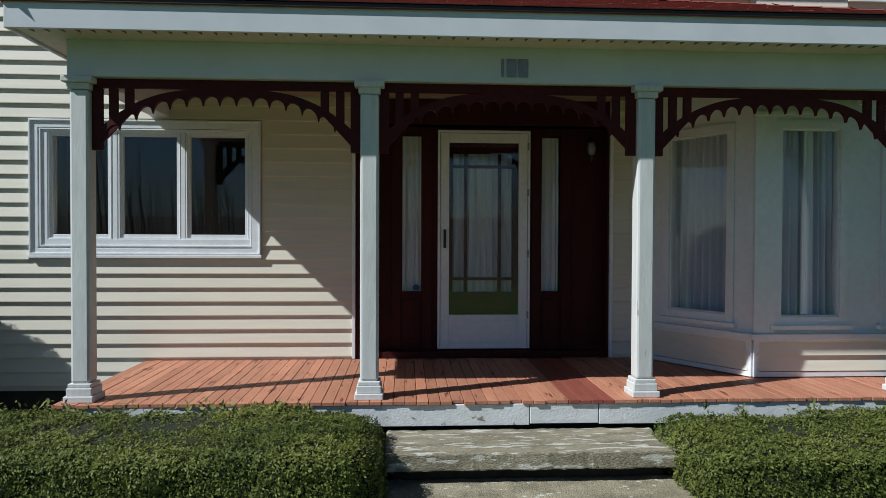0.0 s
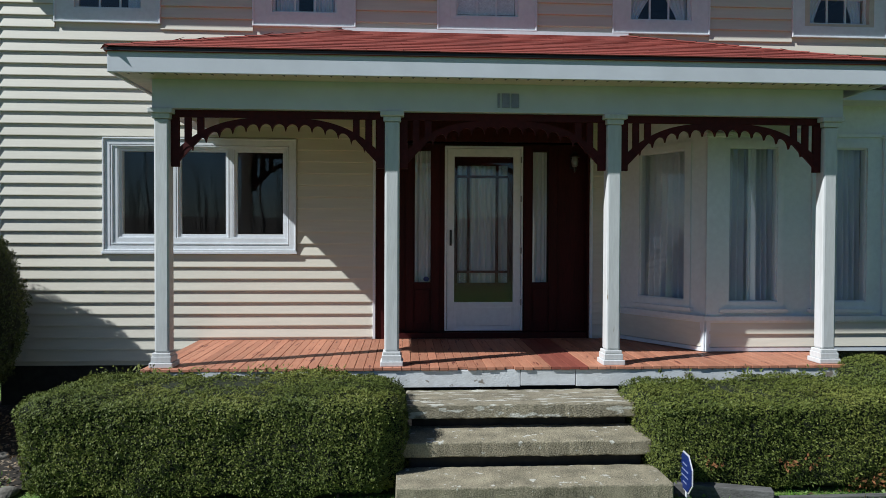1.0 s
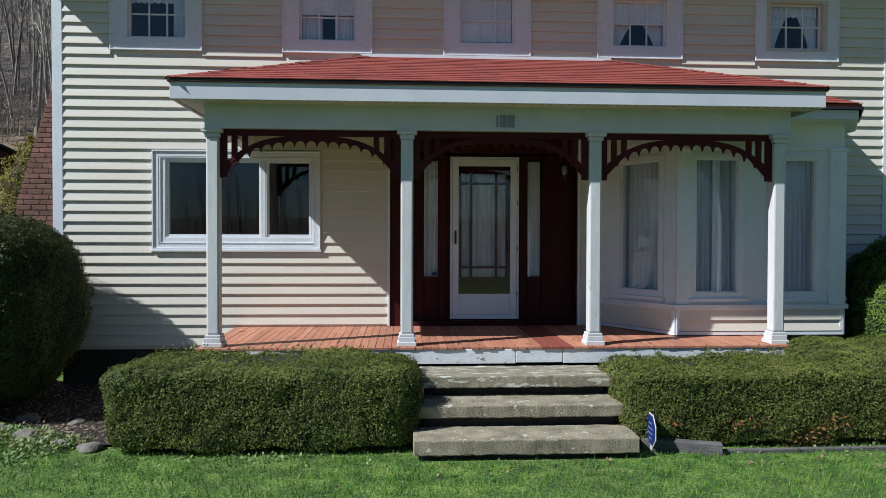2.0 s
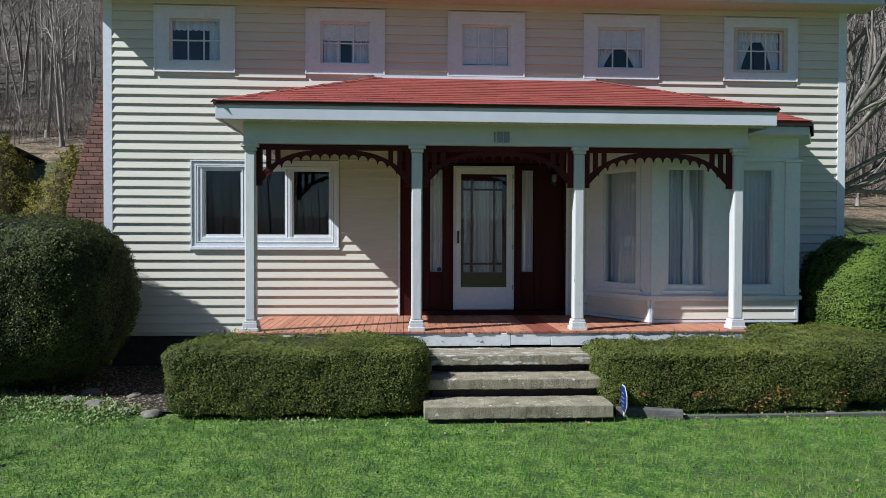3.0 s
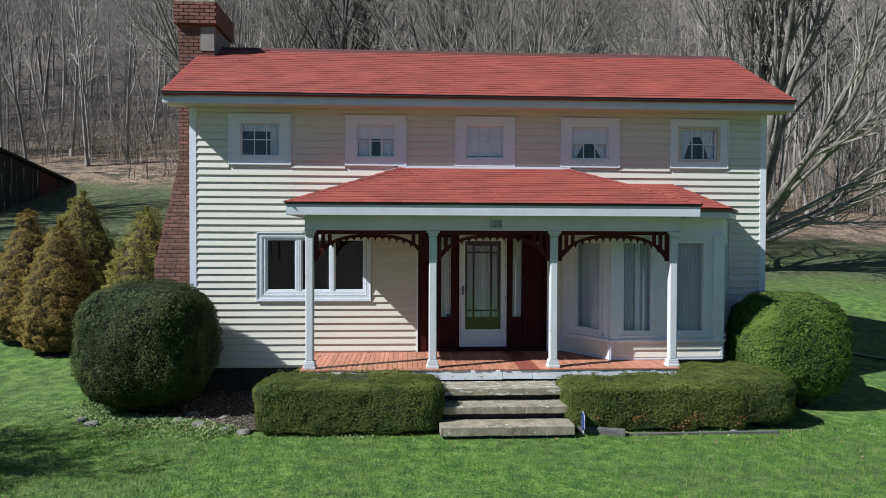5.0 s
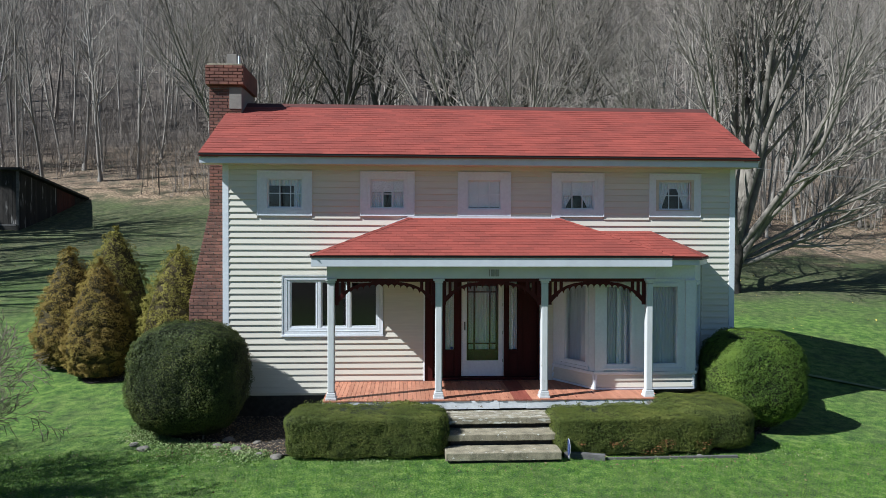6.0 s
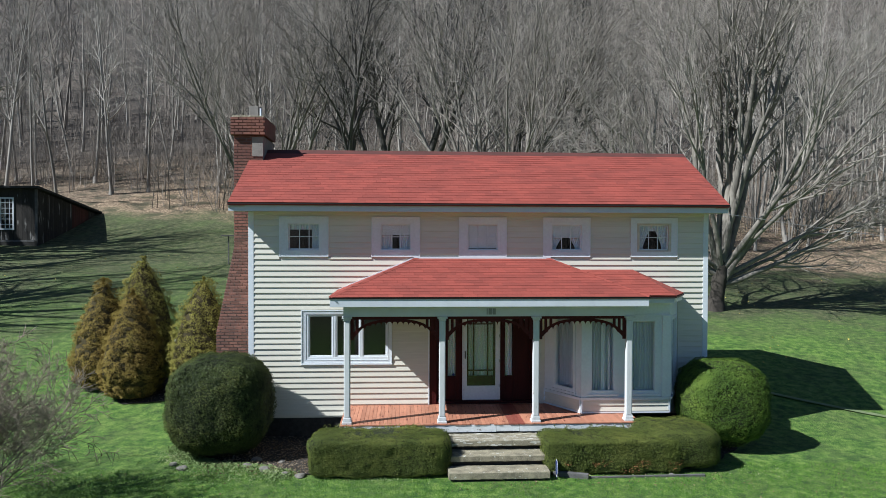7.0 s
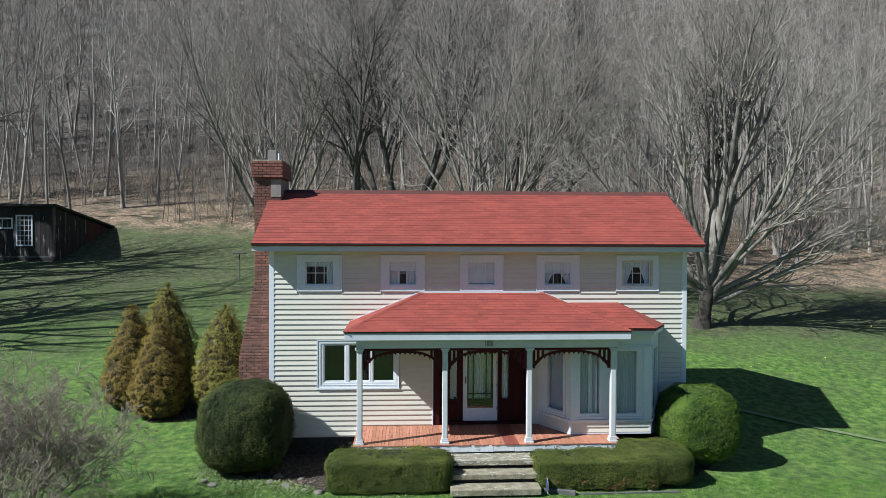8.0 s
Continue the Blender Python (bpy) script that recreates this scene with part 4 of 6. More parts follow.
def fretwork(x0, x1, y):
    """Arched fretwork between two posts: rail, stiles, slats, arch with a scalloped hem."""
    th, L = 0.032, x1 - x0
    top = part("fretwork", Geo().box(x0, x1, y - th / 2, y + th / 2, 2.988, 3.052), MAROON, porch, "maroon arched fretwork with a scalloped hem", bevel=0.003)

    def arch(s):
        return 2.992 - 0.343 * abs(2 * s - 1) ** 3

    for s in (0, 1):
        a = x0 if s == 0 else x1 - 0.07
        part("stile", Geo().box(a, a + 0.07, y - th / 2 - 0.002, y + th / 2 + 0.002, 2.55, 2.987), MAROON, top, bevel=0.003)
        for k in (0.145, 0.255):
            xx = x0 + k if s == 0 else x1 - k
            u = (xx - x0) / L
            part("slat", Geo().box(xx - 0.03, xx + 0.03, y - th / 2 + 0.002, y + th / 2 - 0.002, arch(u) - 0.05, 2.987), MAROON, top, bevel=0.003)
    n = 15
    g = Geo()
    N = n * 12
    up, lo = [], []
    for i in range(N + 1):
        s = 0.036 + (1 - 0.072) * i / N
        c = (i / 12) % 1.0
        tooth = 1 - math.sqrt(max(0.0, 1 - (2 * c - 1) ** 2))
        up.append((x0 + s * L, arch(s)))
        lo.append((x0 + s * L, arch(s) - 0.052 - 0.068 * tooth))
    y0, y1 = y - th / 2, y + th / 2
    for (xl, zl), (xu, zu) in zip(lo, up):
        g.v += [(xl, y0, zl), (xu, y0, zu), (xu, y1, zu), (xl, y1, zl)]
    for i in range(N):
        o = 4 * i
        g.f += [(o + a, o + (a + 1) % 4, o + 4 + (a + 1) % 4, o + 4 + a) for a in range(4)]
    g.f += [(3, 2, 1, 0), (4 * N, 4 * N + 1, 4 * N + 2, 4 * N + 3)]
    part("arch", g, MAROON, top)
    # solid spandrel scroll in the corners of the arch
    for s in (0, 1):
        g = Geo()
        pts = []
        for i in range(9):
            u = 0.036 + 0.11 * i / 8
            uu = u if s == 0 else 1 - u
            pts.append((x0 + uu * L, arch(uu) - 0.05))
        e = x0 + 0.036 * L if s == 0 else x1 - 0.036 * L
        pts.append((e, 2.60))
        g.prism(pts if s == 0 else pts, "y", y - th / 2 + 0.004, y + th / 2 - 0.004)
        part("scroll", g, MAROON, top)


for a, b in zip(POSTS, POSTS[1:]):
    fretwork(a + 0.068, b - 0.068, PYC)

# house number, unreadable as plain bars on the beam
nums = thing("house_number", (0.0, -1.653, 3.15), "small grey metal house number plate bars on the beam", "sign")
for i, wdt in enumerate((0.02, 0.07, 0.07)):
    x = -0.09 + (0.0, 0.04, 0.125)[i]
    part("bar", Geo().box(x, x + wdt, -1.662, -1.653, 3.095, 3.225), GREY, nums, bevel=0.003)

# ---- steps ----
steps = thing("front_steps", (0, -2.6, 0), "three worn concrete slab steps up to the porch", "steps")


def slab_step(x0, x1, y0, y1, z0, z1):
    bm = bmesh.new()
    bmesh.ops.create_cube(bm, size=1)
    for v in bm.verts:
        v.co = Vector((x0 + (v.co.x + 0.5) * (x1 - x0), y0 + (v.co.y + 0.5) * (y1 - y0), z0 + (v.co.z + 0.5) * (z1 - z0)))
    bmesh.ops.bevel(bm, geom=bm.edges[:], offset=0.012, segments=2, affect="EDGES", profile=0.5)
    bmesh.ops.subdivide_edges(bm, edges=[e for e in bm.edges if e.calc_length() > 0.5], cuts=50, use_grid_fill=True)
    bmesh.ops.triangulate(bm, faces=[f for f in bm.faces if len(f.verts) > 4])
    g = Geo()
    for v in bm.verts:
        d = 0.006 * noise.noise(v.co * 7) + 0.006 * noise.noise(v.co * 31)
        v.co += Vector((d, d, d * 0.7))
    bm.verts.ensure_lookup_table()
    g.v = [tuple(v.co) for v in bm.verts]
    g.f = [tuple(v.index for v in f.verts) for f in bm.faces]
    bm.free()
    return g


for x0, x1, y0, y1, z0, z1 in ((-0.975, 1.005, -3.02, -2.58, 0.05, 0.185), (-0.94, 0.985, -2.63, -2.16, 0.27, 0.385), (-0.90, 0.985, -2.28, -1.74, 0.47, 0.585)):
    part("step", slab_step(x0, x1, y0, y1, z0, z1), CONCRETE_PALE if z1 > 0.5 else CONCRETE, steps, "worn exposed-aggregate slab")
# risers in near-black stone stand in for the shaded gaps between slabs
for x0, x1, y0, y1, z0, z1 in ((-0.93, 0.96, -2.95, -2.5, -0.1, 0.05), (-0.88, 0.93, -2.54, -2.1, -0.1, 0.27), (-0.85, 0.93, -2.16, -1.74, -0.1, 0.47)):
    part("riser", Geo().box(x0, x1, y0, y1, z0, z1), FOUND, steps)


# ---- leaf clouds ----
def quads_mesh(name, Q, mat):
    """A mesh from an array of quads (n, 4, 3)."""
    n = len(Q)
    me = bpy.data.meshes.new(name)
    me.vertices.add(4 * n)
    me.vertices.foreach_set("co", Q.reshape(-1).astype(np.float32))
    me.loops.add(4 * n)
    me.loops.foreach_set("vertex_index", np.arange(4 * n, dtype=np.int32))
    me.polygons.add(n)
    me.polygons.foreach_set("loop_start", np.arange(0, 4 * n, 4, dtype=np.int32))
    me.update(calc_edges=True)
    me.validate()
    me.materials.append(mat)
    return me


def leaf_quads(P, N, size, rng, spread=0.9, width=0.5, up=0.0, outward=0.35):
    """Diamond leaves at the points P that lie about across the normals N, tipped outwards."""
    n = len(P)
    face = N + rng.normal(0, spread, (n, 3))
    face[:, 2] += up
    face /= np.linalg.norm(face, axis=1, keepdims=True)
    s = np.cross(face, rng.normal(0, 1, (n, 3)))
    s /= np.linalg.norm(s, axis=1, keepdims=True) + 1e-9
    d = np.cross(s, face) + outward * N
    ln = (size * rng.uniform(0.6, 1.3, n))[:, None]
    bend = face * ln * 0.12
    return np.stack([P, P + d * ln * 0.5 + s * ln * width * 0.5 - bend, P + d * ln, P + d * ln * 0.5 - s * ln * width * 0.5 - bend], 1)


def lump(P, scale, seed):
    return np.array([noise.noise(Vector((p[0] * scale + seed, p[1] * scale, p[2] * scale))) for p in P])


def super_shape(n, half, power, rng, low=-1.0):
    """Points and outward normals on a rounded box (power high) or ball (power 2)."""
    hx, hy, hz = half
    w = np.array([hy * hz, hy * hz, hx * hz, hx * hz, hx * hy, hx * hy * 0.15])
    w[2] *= 0.3
    face = rng.choice(6, n, p=w / w.sum())
    d = rng.uniform(-1, 1, (n, 3))
    ax = face // 2
    d[np.arange(n), ax] = np.where(face % 2 == 0, 1.0, -1.0)
    d[:, 2] = np.where(ax == 2, np.where(face == 4, 1.0, -1.0), d[:, 2])
    r = (np.abs(d) ** power).sum(1) ** (1 / power)
    u = d / r[:, None]
    N = np.sign(u) * np.abs(u) ** (power - 1) / np.array([hx, hy, hz])
    N /= np.linalg.norm(N, axis=1, keepdims=True)
    return u * np.array([hx, hy, hz]), N


def core_mesh(name, fn, mat, rows=14, cols=28):
    g = Geo()
    for j in range(rows + 1):
        for i in range(cols):
            g.v.append(fn(2 * math.pi * i / cols, j / rows))
    g.f = [(j * cols + i, j * cols + (i + 1) % cols, (j + 1) * cols + (i + 1) % cols, (j + 1) * cols + i) for j in range(rows) for i in range(cols)]
    g.f.append(tuple(range(cols))[::-1])
    g.f.append(tuple(range(rows * cols, (rows + 1) * cols)))
    return g.mesh(name, mat, smooth=True)


def clipped_shrub(name, at, half, power, n, leaf, mat, label, category, seed, wob=0.05, ragged=0.014, group="", skirt=0.0, clump=0.03, undercut=0.0):
    """A clipped evergreen: a shade-dark core and a dense skin of small leaves, uneven in outline."""
    rng = np.random.default_rng(seed)
    ob = thing(name, at, label, category, group)
    hx, hy, hz = half

    def swell(P):
        return lump(P, 1.6, seed) * wob + lump(P, 5.5, seed + 9) * wob * 0.6

    def tucked(P):
        P[:, :2] *= (1 - undercut * np.clip(-P[:, 2] / hz, 0, 1) ** 1.6)[:, None]
        P[:, 2] += hz
        return P

    P, N = super_shape(n, half, power, rng)
    k = swell(P) + lump(P, 9, seed + 6) * wob * 0.4 + lump(P * np.array([1, 1, 1.3]), 24, seed + 4) * clump
    P = tucked(P + N * (k - rng.exponential(ragged, n))[:, None])
    if skirt:
        keep = P[:, 2] > skirt * (0.5 + 0.9 * (0.5 + 0.5 * np.sin(P[:, 0] * 7 + seed)))
        P, N = P[keep], N[keep]
    leaves = new("foliage", quads_mesh("foliage", leaf_quads(P, N, leaf, rng, 0.30, 0.55), mat))
    leaves.parent = ob
    # a near-black core just under the skin, imitating shade among twigs and inner leaves
    rows, cols = 26, 56
    V = []
    for j in range(rows + 1):
        z = -0.985 + 1.98 * (0.5 - 0.5 * math.cos(math.pi * j / rows)) if power < 3.5 else -0.97 + 1.965 * j / rows
        m = max(0.004, 1 - abs(z) ** power) ** (1 / power)
        for i in range(cols):
            c, sn = math.cos(2 * math.pi * i / cols), math.sin(2 * math.pi * i / cols)
            r = (abs(c) ** power + abs(sn) ** power) ** (-1 / power)
            V.append((hx * m * r * c, hy * m * r * sn, hz * z))
    V = np.array(V)
    U = np.sign(V) * np.abs(V / np.array(half)) ** (power - 1) / np.array(half)
    U /= np.linalg.norm(U, axis=1, keepdims=True)
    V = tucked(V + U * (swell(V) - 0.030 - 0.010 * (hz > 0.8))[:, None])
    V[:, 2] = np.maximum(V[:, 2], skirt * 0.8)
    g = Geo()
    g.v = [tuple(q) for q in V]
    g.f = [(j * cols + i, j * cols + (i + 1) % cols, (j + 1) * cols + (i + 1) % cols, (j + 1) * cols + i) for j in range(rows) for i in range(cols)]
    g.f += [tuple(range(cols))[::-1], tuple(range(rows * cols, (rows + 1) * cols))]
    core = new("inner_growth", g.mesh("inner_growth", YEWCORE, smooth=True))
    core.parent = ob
    tagged(core, "dark core imitating shade among the inner leaves")
    for i in range(7):
        x, y = rng.uniform(-0.6, 0.6) * hx, rng.uniform(-0.5, 0.5) * hy
        new("stem", Geo().tube([(x * 0.7, y * 0.7, -0.08), (x, y, hz * 0.5)], [0.022, 0.014], 5).mesh("stem", BARK)).parent = ob
    return ob


clipped_shrub("hedge", (-2.32, -2.28, 0), (1.40, 0.52, 0.385), 8.0, 115000, 0.018, YEW, "clipped low yew hedge beside the steps", "hedge", 1, wob=0.05, group="hedges before the porch", skirt=0.06)
hedge_r = clipped_shrub("hedge", (2.36, -2.28, 0), (1.42, 0.49, 0.355), 9.0, 110000, 0.018, YEW, "clipped low yew hedge browned at its foot", "hedge", 2, wob=0.05, group="hedges before the porch", skirt=0.06)
clipped_shrub("hedge", (3.84, -2.0, 0), (0.87, 0.74, 0.425), 3.6, 75000, 0.018, YEW, "rounded yew hedge at the porch corner", "hedge", 3, wob=0.06, group="hedges before the porch", skirt=0.08)
clipped_shrub("round_shrub", (-5.80, -1.08, 0), (1.07, 0.98, 1.08), 2.8, 95000, 0.025, YEWDARK, "large dark rounded yew shrub at the house corner", "shrub", 4, wob=0.08, ragged=0.02, group="rounded shrubs", skirt=0.12, clump=0.05, undercut=0.13)
clipped_shrub("round_shrub", (5.40, -0.92, -0.02), (1.0, 0.86, 1.0), 2.5, 85000, 0.025, YEWMID, "rounded green yew shrub at the house corner", "shrub", 5, wob=0.08, ragged=0.02, group="rounded shrubs", skirt=0.1, clump=0.045, undercut=0.15)
# browned twigs at the foot of one hedge
rng = np.random.default_rng(21)
P, N = super_shape(9000, (1.41, 0.49, 0.355), 7.0, rng)
P[:, 2] += 0.36
keep = (P[:, 2] < 0.30) & (P[:, 1] < 0) & (lump(P, 2.6, 5) > 0.08)
br = new("browned_foliage", quads_mesh("browned_foliage", leaf_quads(P[keep] + N[keep] * 0.025, N[keep], 0.036, rng, 0.8), RUSTLEAF))
br.parent = hedge_r
tagged(br, "rust-brown dead leaves")


rng = np.random.default_rng(22)
g = Geo()
SP = []
for i in range(34):
    x, y, z = rng.uniform(-3.5, -1.2), rng.uniform(-2.0, -1.80), 0.72
    for k in range(14):
        SP.append((x + rng.normal(0, 0.02) + 0.004 * k * rng.normal(), y + rng.normal(0, 0.02), z + 0.008 * k * rng.uniform(0.6, 1.2)))
for i in range(22):
    x, y, z = rng.uniform(1.3, 3.4), rng.uniform(-2.0, -1.86), 0.69
    for k in range(12):
        SP.append((x + rng.normal(0, 0.02), y + rng.normal(0, 0.02), z + 0.008 * k * rng.uniform(0.6, 1.2)))
SP = np.array(SP)
tagged(new("hedge_shoots", quads_mesh("hedge_shoots", leaf_quads(SP, np.repeat([[0, -0.3, 1.0]], len(SP), 0), 0.035, rng, 0.8), YEW)), "young shoots standing up from the hedges", "shoots", kind="stuff")


def dwarf_spruce(at, r, h, seed, label, mat, n=44000):
    """A dense cone of bronzed needles, lumpy, with a short trunk."""
    rng = np.random.default_rng(seed)
    ob = thing("dwarf_spruce", at, label, "conifer", "dwarf spruces beside the house")
    v = 1 - np.sqrt(rng.uniform(0, 1, n))
    v = np.where(rng.uniform(0, 1, n) < 0.2, rng.uniform(0, 1, n), v)
    a = rng.uniform(0, 2 * math.pi, n)
    rad = 0.94 * r * np.clip(1 - v ** 2.2, 0, 1) ** 0.9 * np.clip(0.74 + v * 1.1, 0, 1)
    N = np.stack([np.cos(a), np.sin(a), np.full(n, 0.45)], 1)
    P = np.stack([rad * np.cos(a), rad * np.sin(a), 0.08 + v * (h - 0.1)], 1)
    k = lump(P, 2.2, seed) * 0.10 + lump(P * np.array([1, 1, 1.4]), 5.5, seed + 3) * 0.19 + lump(P, 15, seed + 5) * 0.05
    P = P + N * (k - rng.exponential(0.02, n))[:, None]
    lf = new("foliage", quads_mesh("foliage", leaf_quads(P, N, 0.038, rng, 0.30, 0.5, 0.0), mat))
    lf.parent = ob

    # dark core behind the needles, its colour imitating shade within the cone
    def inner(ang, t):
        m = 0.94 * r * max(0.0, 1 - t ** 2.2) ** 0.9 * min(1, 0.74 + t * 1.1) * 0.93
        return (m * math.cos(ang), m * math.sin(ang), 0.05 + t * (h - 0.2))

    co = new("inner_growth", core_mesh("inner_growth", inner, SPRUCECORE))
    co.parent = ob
    tr = new("trunk", Geo().tube([(0, 0, -0.3), (0, 0, h * 0.5)], [0.07, 0.04], 7).mesh("trunk", BARK))
    tr.parent = ob
    return ob


for (x, y), r, top, sd, mt, lb in (((-10.35, 3.75), 0.90, 3.60, 31, SPRUCE, "bronzed dwarf spruce cone standing in a row"), ((-9.25, 3.0), 0.92, 3.30, 32, SPRUCE, "broad bronzed dwarf spruce cone, orange-brown"),
                               ((-9.85, 5.4), 1.02, 4.12, 33, SPRUCEGREEN, "tallest dwarf spruce with yellow-green tip"), ((-7.38, 3.1), 1.0, 3.66, 34, SPRUCEGREEN, "yellow-green dwarf spruce cone near the chimney")):
    z = ground_z(x, y)
    dwarf_spruce((x, y, z), r, top - z, sd, lb, mt)


# ---- bare trees ----
def grow(g, rng, p, d, length, radius, level, plan, thin=0.009):
    """One limb and, from it, the limbs of the next level. plan: per level (segments, sides, children, wobble, rise, share, angle)."""
    segs, sides, kids, wob, rise, share, angle = plan[level]
    path, radii, dirs = [p.copy()], [radius], [d.copy()]
    for i in range(segs):
        d = (d + Vector(rng.normal(0, wob, 3)) + Vector((0, 0, rise))).normalized()
        p = p + d * (length / segs)
        path.append(p.copy())
        dirs.append(d.copy())
        radii.append(max(thin * 0.6, radius * (1 - 0.88 * (i + 1) / segs)))
    (g[min(level, len(g) - 1)] if isinstance(g, list) else g).tube(path, radii, sides, cap=False)
    if level + 1 >= len(plan):
        return
    for k in range(kids):
        t = 0.22 + 0.78 * (k + rng.uniform(0, 1)) / kids if level else 0.30 + 0.68 * (k + rng.uniform(0, 1)) / kids
        i = min(segs - 1, int(t * segs))
        q = path[i].lerp(path[i + 1], t * segs - i)
        base = dirs[i + 1]
        side = base.orthogonal().normalized()
        side.rotate(Matrix.Rotation(rng.uniform(0, 2 * math.pi), 3, base))
        a = angle * rng.uniform(0.6, 1.3)
        nd = (base * math.cos(a) + side * math.sin(a)).normalized()
        rr = radius * (1 - 0.88 * t)
        grow(g, rng, q, nd, length * share * rng.uniform(0.65, 1.15) * (1.15 - 0.55 * t), max(thin, rr * 0.68), level + 1, plan, thin)


SLIM = [(8, 6, 11, 0.04, 0.03, 0.32, 0.7), (4, 3, 5, 0.12, 0.08, 0.5, 0.6), (2, 3, 4, 0.15, 0.05, 0.5, 0.6), (1, 3, 0, 0.2, 0.03, 0.5, 0.6)]
THIN = [(5, 4, 10, 0.045, 0.03, 0.32, 0.7), (2, 3, 4, 0.13, 0.08, 0.5, 0.6), (1, 3, 0, 0.16, 0.05, 0.5, 0.6)]


def bare_tree(name, at, stems, seed, plan, mat, label, group="", bole=None):
    """A leafless tree: a bole (list of (x, y, z, radius)) and leaders (direction, length, radius, start height)."""
    rng = np.random.default_rng(seed)
    ob = thing(name, at, label, "tree", group)
    r0 = max(s[2] for s in stems)
    bole = bole or [(0, 0, -0.4, r0 * 1.7), (0, 0, 0.05, r0 * 1.35), (0, 0, 0.5, r0 * 1.02)]
    g = Geo()
    ring = []
    for i in range(len(bole) - 1):
        for k in range(4):
            f = k / 4
            x, y, z, r = (bole[i][j] * (1 - f) + bole[i + 1][j] * f for j in range(4))
            ring.append(((x, y, z), r))
    ring.append((bole[-1][:3], bole[-1][3]))
    g.tube([p for p, r in ring], [r for p, r in ring], 12)
    g.v = [(x + 0.3 * r0 * noise.noise(Vector((x * 6, y * 6, z * 1.5))), y + 0.3 * r0 * noise.noise(Vector((x * 6 + 9, y * 6, z * 1.5))), z) for x, y, z in g.v]
    t = new("trunk", g.mesh("trunk", OLDBARK if mat is BARK else mat, smooth=True))
    t.parent = ob
    limbs, twigs = Geo(), Geo()
    for d, ln, r, h in stems:
        d = Vector(d).normalized()
        c = min(bole, key=lambda q: abs(q[2] - h))
        s = Vector((c[0] + d.x * c[3] * 0.45, c[1] + d.y * c[3] * 0.45, h))
        grow([limbs, twigs], rng, s, d, ln, r, 0, plan)
    for nm, q in (("main_limb", limbs), ("crown", twigs)):
        c = new(nm, q.mesh(nm, mat if nm == "main_limb" else (TWIG if mat is BARK else mat), smooth=True))
        c.parent = ob
    return ob


def stand(x, y):
    return (x, y, ground_z(x, y))


MAPLE = [((-0.25, 0.0, 1), 11.5, 0.17, 1.5), ((0.06, 0.12, 1), 13, 0.21, 1.9), ((0.22, -0.12, 1), 12.5, 0.19, 1.8), ((0.45, 0.10, 1), 12, 0.17, 1.6), ((-0.5, 0.12, 0.95), 10.5, 0.14, 1.6),
         ((1.0, -0.12, 0.22), 6.2, 0.15, 1.05), ((0.8, 0.30, 0.62), 9.5, 0.14, 1.4), ((-0.8, -0.1, 0.7), 9, 0.12, 1.4), ((0.05, 0.45, 0.95), 10.5, 0.14, 1.8), ((0.10, -0.42, 0.95), 10, 0.14, 1.7),
         ((-0.12, -0.2, 1), 12, 0.15, 1.9), ((0.62, -0.25, 0.8), 10, 0.14, 1.5), ((-0.35, -0.3, 1), 10.5, 0.13, 1.7), ((0.3, 0.3, 1), 12, 0.15, 1.9), ((-0.18, 0.2, 1), 12.5, 0.16, 0.9), ((0.35, -0.2, 0.9), 11, 0.15, 0.9), ((0.14, 0.0, 1), 13.5, 0.18, 1.0), ((0.95, -0.2, 0.5), 8.5, 0.12, 1.4), ((0.9, 0.3, 0.42), 8, 0.11, 1.3), ((-0.9, -0.3, 0.5), 7, 0.10, 1.7)]
FAN = [(8, 8, 9, 0.10, 0.06, 0.60, 0.5), (6, 5, 6, 0.10, 0.06, 0.55, 0.5), (4, 4, 5, 0.13, 0.06, 0.5, 0.55), (2, 3, 3, 0.16, 0.04, 0.55, 0.6), (1, 3, 0, 0.2, 0.03, 0.5, 0.6)]
MBOLE = [(-0.25, 0, -0.5, 0.80), (-0.14, 0, 0.0, 0.46), (-0.06, 0, 0.4, 0.33), (0.02, 0, 0.9, 0.30), (0.10, 0, 1.4, 0.33), (0.16, 0, 1.9, 0.26), (0.2, 0, 2.4, 0.13)]
BFAN = [(9, 7, 15, 0.10, 0.05, 0.46, 0.55), (5, 4, 7, 0.12, 0.06, 0.5, 0.55), (3, 3, 5, 0.16, 0.04, 0.55, 0.6), (1, 3, 0, 0.2, 0.03, 0.5, 0.6)]
OFAN = [(7, 7, 6, 0.10, 0.05, 0.55, 0.55), (4, 4, 4, 0.12, 0.06, 0.5, 0.55), (2, 3, 3, 0.16, 0.04, 0.55, 0.6), (1, 3, 0, 0.2, 0.03, 0.5, 0.6)]
bare_tree("maple_tree", stand(11.5, 12.3), MAPLE, 5, FAN, BARK, "old many-stemmed bare maple with spreading limbs", bole=MBOLE)
